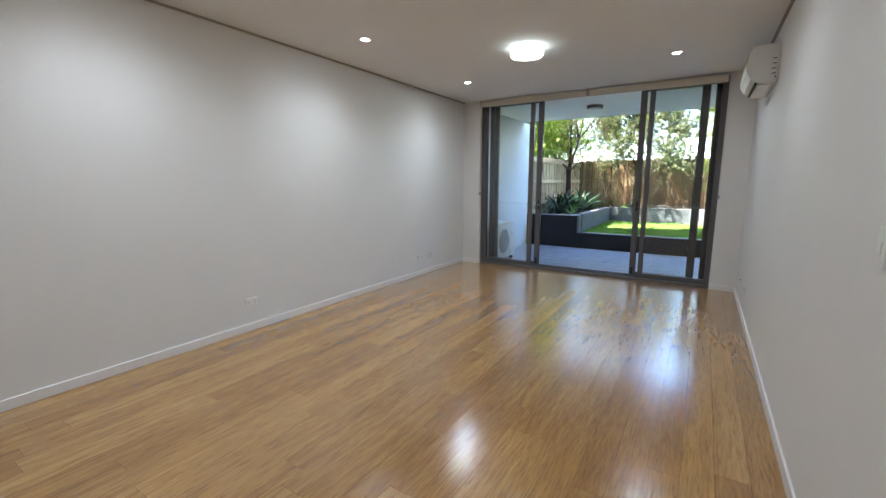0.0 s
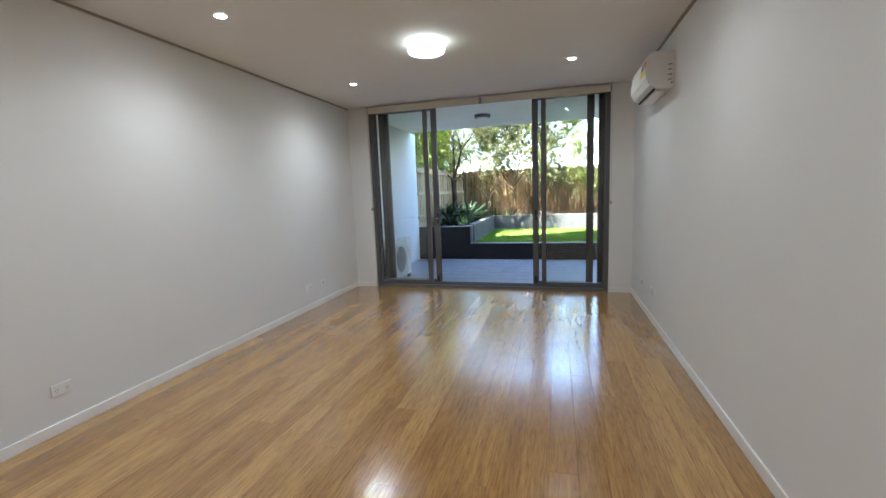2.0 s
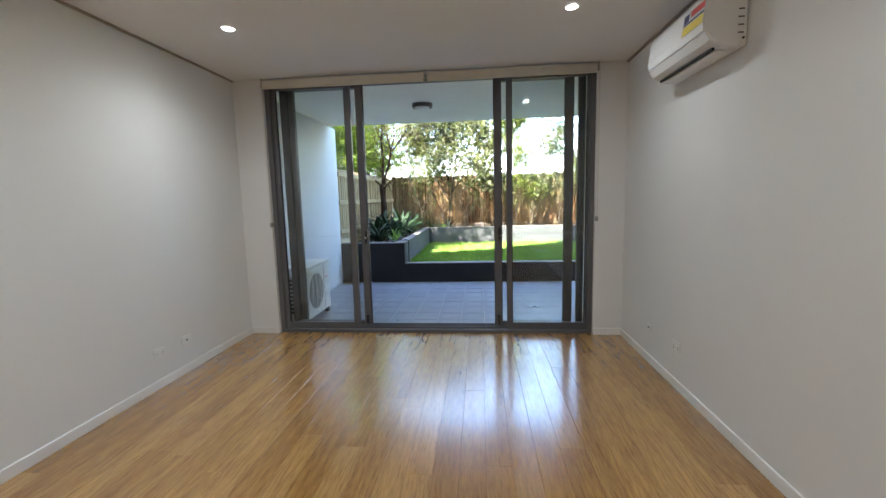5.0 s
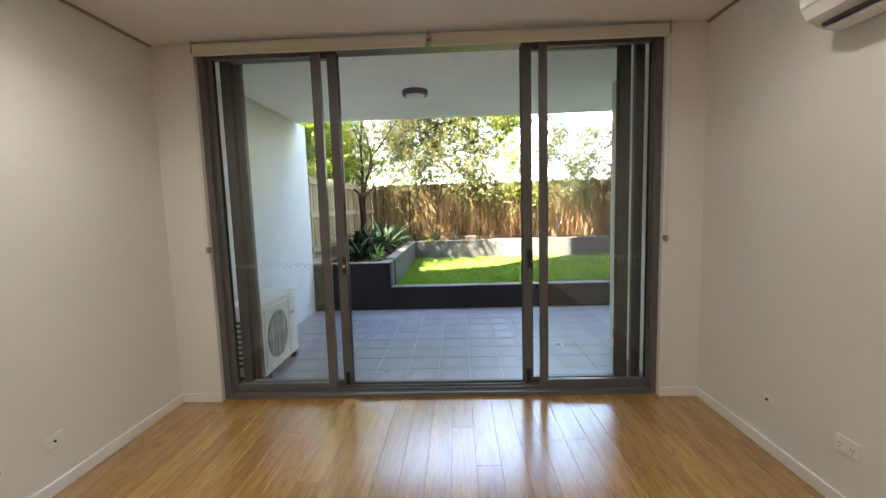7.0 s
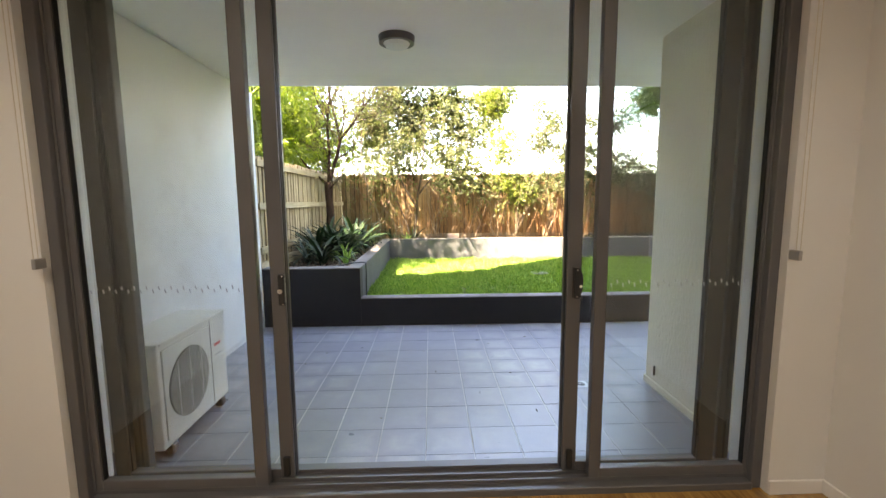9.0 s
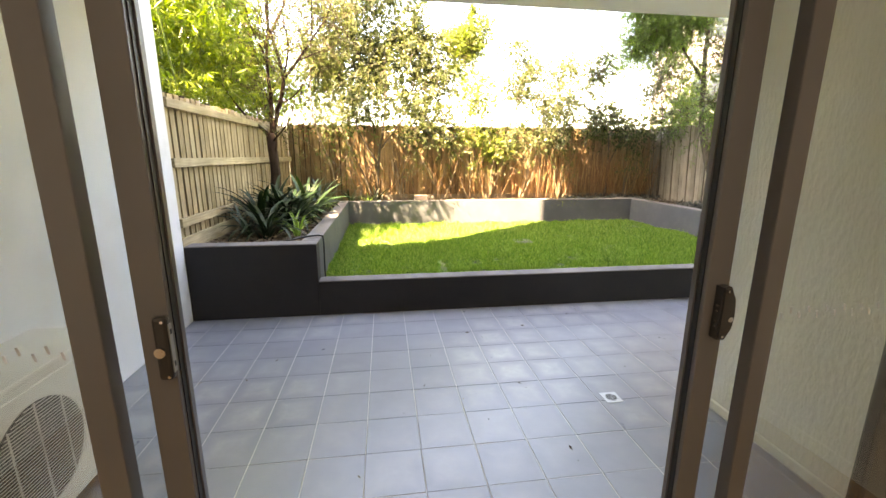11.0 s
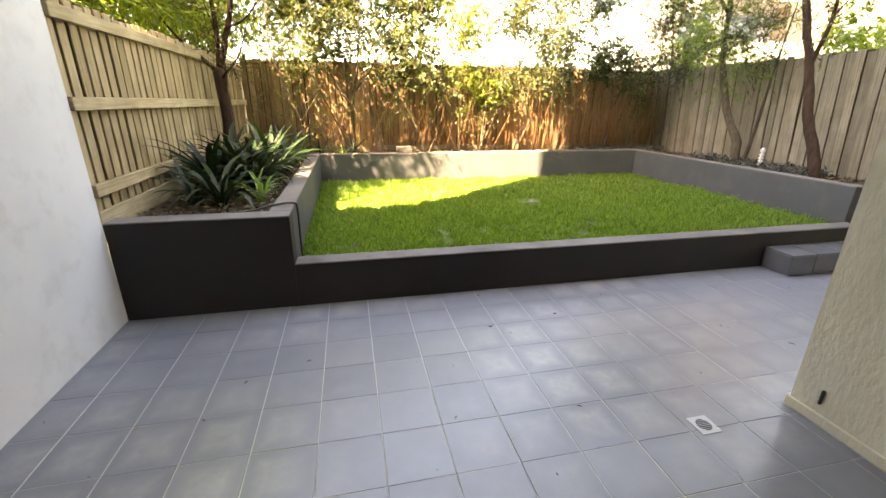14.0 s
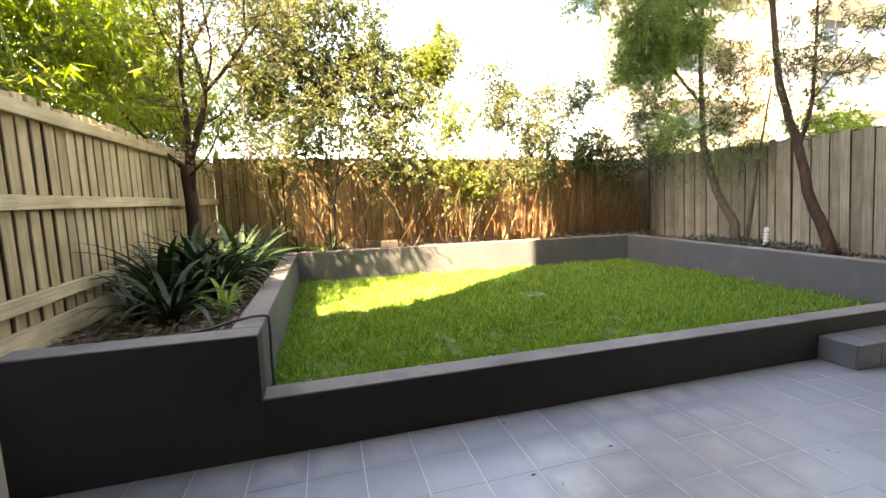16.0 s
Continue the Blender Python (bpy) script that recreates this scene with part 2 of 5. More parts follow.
M = {
    "wall": paint("interior_wall_paint", (0.745, 0.74, 0.725), 0.55, relief=0.06, amount=0.012),
    "ceiling": paint("ceiling_paint", (0.78, 0.765, 0.745), 0.7, amount=0.012),
    # Dark colour that stands for the shade inside the ceiling's edge gap.
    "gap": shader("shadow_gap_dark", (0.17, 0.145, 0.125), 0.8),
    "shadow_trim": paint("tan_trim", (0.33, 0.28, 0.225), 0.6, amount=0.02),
    "skirting": paint("skirting_gloss_paint", (0.8, 0.79, 0.77), 0.32, amount=0.01),
    "bamboo": bamboo_floor(),
    "subfloor": shader("dark_board_joint", (0.09, 0.05, 0.02), 0.8),
    "aluminium": paint("grey_powder_coat", (0.112, 0.11, 0.114), 0.36, 400, 0.03, 0.03),
    # The grey frame coat, darkened for stiles that stand in shade outside.
    "aluminium_shaded": paint("shaded_powder_coat", (0.05, 0.05, 0.048), 0.5, 60, 0.03, 0.0),
    "seal": shader("black_rubber_seal", (0.012, 0.012, 0.012), 0.5),
    "pane": glass("tinted_pane", (0.965, 0.982, 0.974)),
    "decal": shader("white_decal", (0.5, 0.52, 0.54), 0.5),
    "black": paint("black_plastic", (0.02, 0.02, 0.021), 0.35, amount=0.1),
    "chrome": shader("worn_chrome", (0.6, 0.59, 0.57), 0.2, 1.0),
    "blind": paint("cream_blind_fabric", (0.62, 0.57, 0.48), 0.8, 500, 0.04, 0.15),
    "chain_grey": paint("grey_chain_plastic", (0.32, 0.31, 0.3), 0.4, amount=0.05),
    "white_plastic": paint("white_plastic", (0.78, 0.78, 0.765), 0.3, amount=0.015),
    "slot": shader("dark_slot", (0.012, 0.012, 0.012), 0.7),
    "yellow": shader("label_yellow", (0.75, 0.6, 0.08), 0.5),
    "red": shader("label_red", (0.6, 0.05, 0.04), 0.5),
    "navy": shader("label_navy", (0.02, 0.03, 0.12), 0.5),
    "diffuser": glow("lit_acrylic", (0.86, 1.0, 0.96), CEILING_LIGHT_STRENGTH),
    "led": glow("lit_led_lens", (0.9, 0.96, 1.0), 6.0),
    "tile": slate_tile(),
    "step_tile": paint("dark_glazed_step_tile", (0.085, 0.09, 0.10), 0.28, 90, 0.15, 0.2, dirt=0.3, dirt_color=(0.16, 0.155, 0.15), per_object=True),
    "grout": paint("pale_grout", (0.52, 0.5, 0.46), 0.9, 90, 0.2, 0.3),
    "patio_wall": paint("white_render", (0.62, 0.625, 0.62), 0.8, 120, 0.06, 0.8, dirt=0.45, dirt_color=(0.36, 0.345, 0.31)),
    "coarse": coarse_render(),
    "soffit": paint("soffit_paint", (0.91, 0.885, 0.83), 0.75, 150, 0.03, 0.2),
    "unit": paint("beige_enamel", (0.66, 0.645, 0.59), 0.4, 200, 0.03, 0.05, dirt=0.2, dirt_color=(0.4, 0.36, 0.28)),
    "unit_dark": shader("coil_dark", (0.05, 0.045, 0.04), 0.6),
    # Same charcoal paint, lightened for lawn-side walls that catch more light.
    "planter_lit": paint("lit_charcoal_masonry_paint", (0.075, 0.08, 0.088), 0.7, 140, 0.12, 0.5, dirt=0.4, dirt_color=(0.14, 0.135, 0.125), spec=0.3),
    # Darkened copy for the shade on walls facing the patio.
    "planter": paint("shaded_charcoal_masonry_paint", (0.03, 0.027, 0.027), 0.65, 140, 0.12, 0.5, dirt=0.4, dirt_color=(0.042, 0.034, 0.03), spec=0.22),
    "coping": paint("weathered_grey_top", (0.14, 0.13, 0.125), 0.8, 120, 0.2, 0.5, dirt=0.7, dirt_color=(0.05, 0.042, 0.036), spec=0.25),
    "pine": timber("pale_treated_pine", ((0.35, 0.27, 0.155), (0.44, 0.35, 0.215), (0.51, 0.41, 0.26))),
    "pine_rail": timber("pale_pine_rail", ((0.45, 0.37, 0.235), (0.5, 0.415, 0.27), (0.54, 0.45, 0.295)), (60, 2.2, 60)),
    "brown": timber("brown_weathered_paling", ((0.18, 0.12, 0.066), (0.26, 0.178, 0.1), (0.35, 0.255, 0.152))),
    "grey_pine": timber("grey_weathered_paling", ((0.20, 0.175, 0.14), (0.26, 0.23, 0.185), (0.33, 0.29, 0.235))),
    # Backing palings, coloured dark for the shade seen between the front palings.
    "shaded_timber": timber("shaded_backing_paling", ((0.05, 0.032, 0.02), (0.065, 0.042, 0.026), (0.085, 0.056, 0.034)), knots=False),
    "mulch": mulch(),
    "chips": leaf("bark_chips", ((0.03, 0.02, 0.014), (0.10, 0.07, 0.045), (0.26, 0.21, 0.15)), 0.0, 0.9),
    "turf": paint("turf_thatch", (0.05, 0.075, 0.018), 0.95, 120, 0.3, 0.6),
    "blade": leaf("grass_blade", ((0.05, 0.12, 0.015), (0.13, 0.255, 0.035), (0.31, 0.40, 0.11)), 0.35, 0.5),
    "strap": leaf("strap_leaf", ((0.005, 0.016, 0.006), (0.011, 0.03, 0.010), (0.03, 0.062, 0.018)), 0.12, 0.45, 0.3),
    "spider": leaf("pale_strap_leaf", ((0.14, 0.26, 0.05), (0.24, 0.36, 0.09), (0.4, 0.48, 0.2)), 0.3, 0.4),
    "leaf_dark": leaf("grey_green_leaf", ((0.026, 0.037, 0.014), (0.06, 0.075, 0.03), (0.17, 0.18, 0.09)), 0.3, 0.23),
    "leaf_mid": leaf("mid_green_leaf", ((0.04, 0.062, 0.013), (0.078, 0.106, 0.027), (0.14, 0.16, 0.05)), 0.32),
    "leaf_lime": leaf("lime_leaf", ((0.05, 0.088, 0.008), (0.105, 0.158, 0.014), (0.19, 0.225, 0.03)), 0.5),
    "leaf_sun": leaf("yellow_green_leaf", ((0.055, 0.085, 0.012), (0.1, 0.138, 0.02), (0.19, 0.205, 0.04)), 0.4),
    "leaf_needle": leaf("feathery_leaf", ((0.05, 0.10, 0.02), (0.09, 0.16, 0.035), (0.15, 0.22, 0.05)), 0.4),
    "leaf_rust": leaf("rusty_leaf", ((0.06, 0.045, 0.018), (0.085, 0.09, 0.022), (0.12, 0.14, 0.03)), 0.4),
    "leaf_dry": leaf("dry_stem", ((0.16, 0.07, 0.03), (0.26, 0.13, 0.06), (0.40, 0.26, 0.14)), 0.2, 0.7),
    "ground_leaf": leaf("grey_groundcover", ((0.02, 0.025, 0.02), (0.05, 0.055, 0.045), (0.13, 0.12, 0.11)), 0.1, 0.5),
    "bark_red": bark("reddish_bark", (0.022, 0.013, 0.01), (0.07, 0.04, 0.03)),
    "bark_grey": bark("grey_brown_bark", (0.04, 0.03, 0.023), (0.11, 0.088, 0.066)),
    "bark_pale": bark("pale_stem", (0.11, 0.085, 0.06), (0.25, 0.2, 0.14)),
    "culm": paint("bamboo_culm", (0.12, 0.17, 0.04), 0.4, 60, 0.2, 0.1),
    "pot": paint("pinkish_concrete", (0.42, 0.31, 0.25), 0.85, 80, 0.1, 0.4),
    "facade": paint("far_facade_white", (0.36, 0.35, 0.335), 0.8, 20, 0.04, 0.1),
    "facade_tan": paint("far_facade_tan", (0.24, 0.185, 0.13), 0.8, 20, 0.05, 0.1),
    "far_window": shader("far_window_glass", (0.05, 0.06, 0.075), 0.1),
    "earth": paint("neighbour_ground", (0.09, 0.085, 0.05), 0.95, 8, 0.3, 0.4),
    "steel": shader("grate_steel", (0.32, 0.32, 0.31), 0.45, 0.8),
}


# ---- mesh helpers ----
def add_box(bm, x0, x1, y0, y1, z0, z1, bevel=0.0, seg=1):
    made = bmesh.ops.create_cube(bm, size=1.0, matrix=Matrix.Translation(((x0 + x1) / 2, (y0 + y1) / 2, (z0 + z1) / 2)) @ Matrix.Diagonal((x1 - x0, y1 - y0, z1 - z0, 1)))
    if bevel:
        edges = list({e for v in made["verts"] for e in v.link_edges})
        bmesh.ops.bevel(bm, geom=edges, offset=bevel, segments=seg, affect="EDGES", profile=0.5)
    return bm


def box(*a, **k):
    return add_box(bmesh.new(), *a, **k)


def add_disc(bm, center, radius, depth, seg=32, axis="Z", radius2=None):
    turn = {"Z": Matrix(), "X": Matrix.Rotation(radians(90), 4, "Y"), "Y": Matrix.Rotation(radians(90), 4, "X")}[axis]
    bmesh.ops.create_cone(bm, cap_ends=True, segments=seg, radius1=radius, radius2=radius if radius2 is None else radius2, depth=depth, matrix=Matrix.Translation(center) @ turn)
    return bm


def disc(*a, **k):
    return add_disc(bmesh.new(), *a, **k)


def add_tube(bm, pts, radii, seg=7):
    """A tapered round tube through the points."""
    pts = [Vector(p) for p in pts]
    rings = []
    side = Vector((1, 0, 0))
    for i, p in enumerate(pts):
        d = (pts[min(i + 1, len(pts) - 1)] - pts[max(i - 1, 0)]).normalized()
        side = (side - d * side.dot(d))
        side = side.normalized() if side.length > 1e-4 else d.orthogonal().normalized()
        up = d.cross(side)
        rings.append([bm.verts.new(p + (side * math.cos(a) + up * math.sin(a)) * radii[i]) for a in [2 * math.pi * k / seg for k in range(seg)]])
    for a, b in zip(rings, rings[1:]):
        for k in range(seg):
            bm.faces.new((a[k], a[(k + 1) % seg], b[(k + 1) % seg], b[k]))
    bm.faces.new(rings[0][::-1])
    bm.faces.new(rings[-1])
    return bm


def smooth_path(pts, n=4):
    """Catmull-Rom points through pts."""
    pts = [Vector(p) for p in pts]
    ext = [pts[0] * 2 - pts[1]] + pts + [pts[-1] * 2 - pts[-2]]
    out = []
    for i in range(1, len(ext) - 2):
        a, b, c, d = ext[i - 1:i + 3]
        for k in range(n):
            t = k / n
            out.append(0.5 * ((2 * b) + (c - a) * t + (2 * a - 5 * b + 4 * c - d) * t * t + (3 * b - a - 3 * c + d) * t ** 3))
    return out + [pts[-1]]


def to_mesh(name, bm, material, smooth=False):
    bmesh.ops.recalc_face_normals(bm, faces=bm.faces)
    me = bpy.data.meshes.new(name)
    bm.to_mesh(me)
    bm.free()
    me.materials.append(material)
    if smooth:
        me.polygons.foreach_set("use_smooth", [True] * len(me.polygons))
    return me


def part(name, bm, material, parent, label="", smooth=False):
    ob = new(name, to_mesh(name, bm, material, smooth))
    ob.parent = parent
    if parent is not None and parent.location.length > 0:
        ob.matrix_parent_inverse = Matrix.Translation(parent.location).inverted()
    return tagged(ob, label)


def thing(name, label, category, group="", at=(0, 0, 0)):
    ob = new(name)
    ob.location = at
    return tagged(ob, label, category, group)


def solid(name, bm, material, label, category="", kind="", group="", smooth=False):
    return tagged(new(name, to_mesh(name, bm, material, smooth)), label, category, group, kind)


def structure(name, bm, material, label):
    return solid(name, bm, material, label, kind="structure")


def piece(name, mesh, parent, m):
    ob = new(name, mesh)
    ob.parent = parent
    ob.matrix_basis = m
    return ob


def leaf_mesh(name, P, D, L, W, material, rng, fold=0.25, droop=0.0):
    """Two-triangle folded leaves at points P, growing along D."""
    n = len(P)
    D = D / np.linalg.norm(D, axis=1, keepdims=True)
    S = np.cross(D, rng.normal(size=(n, 3)))
    S /= np.linalg.norm(S, axis=1, keepdims=True) + 1e-9
    N = np.cross(S, D)
    L, W = L[:, None], W[:, None]
    tip = P + D * L
    tip[:, 2] -= droop * L[:, 0]
    mid = P + D * L * 0.45 + N * W * fold
    verts = np.stack([P, mid + S * W * 0.5, tip, mid - S * W * 0.5], axis=1).reshape(-1, 3)
    i = np.arange(n)[:, None] * 4
    faces = np.concatenate([i + [0, 1, 2], i + [0, 2, 3]]).tolist()
    me = bpy.data.meshes.new(name)
    me.from_pydata(verts.tolist(), [], faces)
    me.materials.append(material)
    return me


def crown_data(rng, clusters, twigs, per_twig, reach, leaf_len, leaf_wid, spread=0.9, sag=0.1):
    """Leaves along many short twigs that fill some blobs (x, y, z, rx, ry, rz, weight)."""
    fine = []
    for x, y, z, rx, ry, rz, w in clusters:
        for _ in range(15):
            o = rng.normal(size=3)
            o *= rng.random() ** 0.5 / np.linalg.norm(o)
            k = rng.uniform(0.18, 0.48)
            fine.append((x + o[0] * rx * 1.15, y + o[1] * ry * 1.15, z + o[2] * rz * 1.15, rx * k, ry * k, rz * k, w * rng.uniform(0.4, 1.3)))
    clusters = fine
    weight = np.array([c[6] for c in clusters], float)
    pick = rng.choice(len(clusters), size=twigs, p=weight / weight.sum())
    C = np.array([c[:3] for c in clusters])[pick]
    R = np.array([c[3:6] for c in clusters])[pick]
    u = rng.normal(size=(twigs, 3))
    u /= np.linalg.norm(u, axis=1, keepdims=True)
    r = rng.random((twigs, 1)) ** 0.55
    start = C + u * r * R
    out = u * 0.6 + rng.normal(size=(twigs, 3)) * 0.5 + np.array([0, 0, 0.25])
    out /= np.linalg.norm(out, axis=1, keepdims=True)
    length = reach * (0.6 + 0.8 * rng.random((twigs, 1)))
    end = start + out * length
    end[:, 2] -= sag * length[:, 0]
    t = rng.random((twigs, per_twig, 1))
    P = (start[:, None] * (1 - t) + end[:, None] * t).reshape(-1, 3)
    D = (np.repeat(out, per_twig, axis=0) * 0.7 + rng.normal(size=(twigs * per_twig, 3)) * spread)
    D[:, 2] -= sag * 2
    k = 0.65 + 0.7 * rng.random(len(P))
    return start, end, P, D, leaf_len * k, leaf_wid * k


def twig_mesh(name, start, end, material, r=0.004):
    bm_v, bm_f = [], []
    for a, b in zip(start, end):
        d = Vector(b) - Vector(a)
        s = d.orthogonal().normalized() * r
        q = d.cross(s).normalized() * r
        i = len(bm_v)
        for o in (s, -s * 0.5 + q * 0.87, -s * 0.5 - q * 0.87):
            bm_v.append(tuple(Vector(a) + o))
        bm_v.append(tuple(b))
        bm_f += [(i, i + 1, i + 3), (i + 1, i + 2, i + 3), (i + 2, i, i + 3)]
    me = bpy.data.meshes.new(name)
    me.from_pydata(bm_v, [], bm_f)
    me.materials.append(material)
    return me


def tree(name, label, category, stems, clusters, bark_mat, leaf_mat, seed, twigs=300, per_twig=14, reach=0.35, leaf_len=0.05, leaf_wid=0.02, spread=0.9, sag=0.1, twig_r=0.004, group=""):
    """stems: (points, radius at base, radius at tip); the first one is the trunk, the others are limbs."""
    rng = np.random.default_rng(seed)
    root = thing(name, label, category, group, stems[0][0][0])
    ring_count = 8
    for k, (pts, r0, r1) in enumerate(stems):
        path = smooth_path(pts, 4)
        rad = [r0 + (r1 - r0) * i / (len(path) - 1) for i in range(len(path))]
        wob = [p + Vector(rng.normal(size=3)) * 0.12 * rr for p, rr in zip(path, rad)]
        wob[0] = path[0]
        part("trunk" if k == 0 else "limb", add_tube(bmesh.new(), wob, rad, ring_count if r0 > 0.02 else 5), bark_mat, root, smooth=True)
    start, end, P, D, L, W = crown_data(rng, clusters, twigs, per_twig, reach, leaf_len, leaf_wid, spread, sag)
    inv = Matrix.Translation(root.location).inverted()
    for nm, me in (("branchwork", twig_mesh("branchwork", start, end, bark_mat, twig_r)), ("crown", leaf_mesh("crown", P, D, L, W, leaf_mat, rng))):
        ob = tagged(new(nm, me), kind="stuff")
        ob.parent = root
        ob.matrix_parent_inverse = inv
    return root


# ---- the room ----
XW, XE, YN, YS, ZC = -3.42, 0.56, 6.535, -2.6, 2.70
DX0, DX1 = -3.10, 0.275
structure("wall_west", box(XW - 0.2, XW, YS - 0.2, YN, -0.2, 3.0), M["wall"], "plain off-white painted living room wall")
structure("wall_east", box(XE, XE + 0.2, YS - 0.2, YN, -0.2, 3.0), M["wall"], "plain off-white painted living room wall")
structure("wall_south", box(XW, XE, YS - 0.2, YS, -0.2, 3.0), M["wall"], "plain off-white painted living room wall")
bm = box(XW - 0.2, DX0, YN, 6.80, -0.2, 3.0)
add_box(bm, DX1, XE + 0.2, YN, 6.80, -0.2, 3.0)
add_box(bm, DX0, DX1, YN, 6.80, 2.685, 3.0)
structure("wall_north", bm, M["wall"], "off-white painted wall round the wide sliding door")
bm = box(XW + 0.02, XE - 0.02, YS + 0.02, YN - 0.002, ZC, ZC + 0.05)
structure("ceiling", bm, M["ceiling"], "flat white painted ceiling with a dark shadow line at its edge")
# Sheet behind the edge gap; its shade is painted in.
structure("ceiling_recess", box(XW, XE, YS, YN, ZC + 0.052, ZC + 0.1), M["gap"], "sheet above the ceiling, coloured dark for the shade in its edge gap")
for nm, b in (("baseboard_west", (XW, XW + 0.013, YS, YN, 0, 0.072)), ("baseboard_east", (XE - 0.013, XE, YS, YN, 0, 0.072)),
              ("baseboard_north", (XW + 0.013, DX0, YN - 0.013, YN, 0, 0.072)), ("baseboard_north", (DX1, XE - 0.013, YN - 0.013, YN, 0, 0.072)),
              ("baseboard_south", (XW + 0.013, XE - 0.013, YS, YS + 0.013, 0, 0.072))):
    structure(nm, box(*b, bevel=0.003), M["skirting"], "low white gloss-painted skirting board")

for nm, b in (("trim_west", (XW, XW + 0.018, YS, YN, ZC - 0.014, ZC)), ("trim_east", (XE - 0.018, XE, YS, YN, ZC - 0.014, ZC)), ("trim_south", (XW + 0.018, XE - 0.018, YS, YS + 0.018, ZC - 0.014, ZC))):
    structure(nm, box(*b), M["shadow_trim"], "thin tan shadow-line trim where wall meets ceiling")

floor = structure("floor", box(XW, XE, YS, YN + 0.02, -0.2, -0.016), M["subfloor"], "strand bamboo plank floor with a satin lacquer")


# ---- sliding door ----
door = tagged(new("door_1"), "wide grey aluminium sliding door frame with sill and head", kind="structure")
part("jamb", box(DX0, DX0 + 0.05, 6.575, 6.66, 0.0, 2.68, bevel=0.003), M["aluminium"], door)
part("jamb_bead", box(DX0 + 0.05, DX0 + 0.06, 6.605, 6.66, 0.05, 2.655, bevel=0.003), M["aluminium"], door)
part("jamb", box(DX1 - 0.05, DX1, 6.575, 6.66, 0.0, 2.68, bevel=0.003), M["aluminium"], door)
part("jamb_bead", box(DX1 - 0.06, DX1 - 0.05, 6.605, 6.66, 0.05, 2.655, bevel=0.003), M["aluminium"], door)
part("head", box(DX0 + 0.05, DX1 - 0.05, 6.575, 6.80, 2.655, 2.684, bevel=0.003), M["aluminium"], door)
part("sill", box(DX0 + 0.05, DX1 - 0.05, 6.565, 6.82, -0.02, 0.035, bevel=0.004), M["aluminium"], door)
for y in (6.615, 6.668, 6.735):
    part("track", box(DX0 + 0.05, DX1 - 0.05, y, y + 0.008, 0.035, 0.055), M["aluminium"], door)


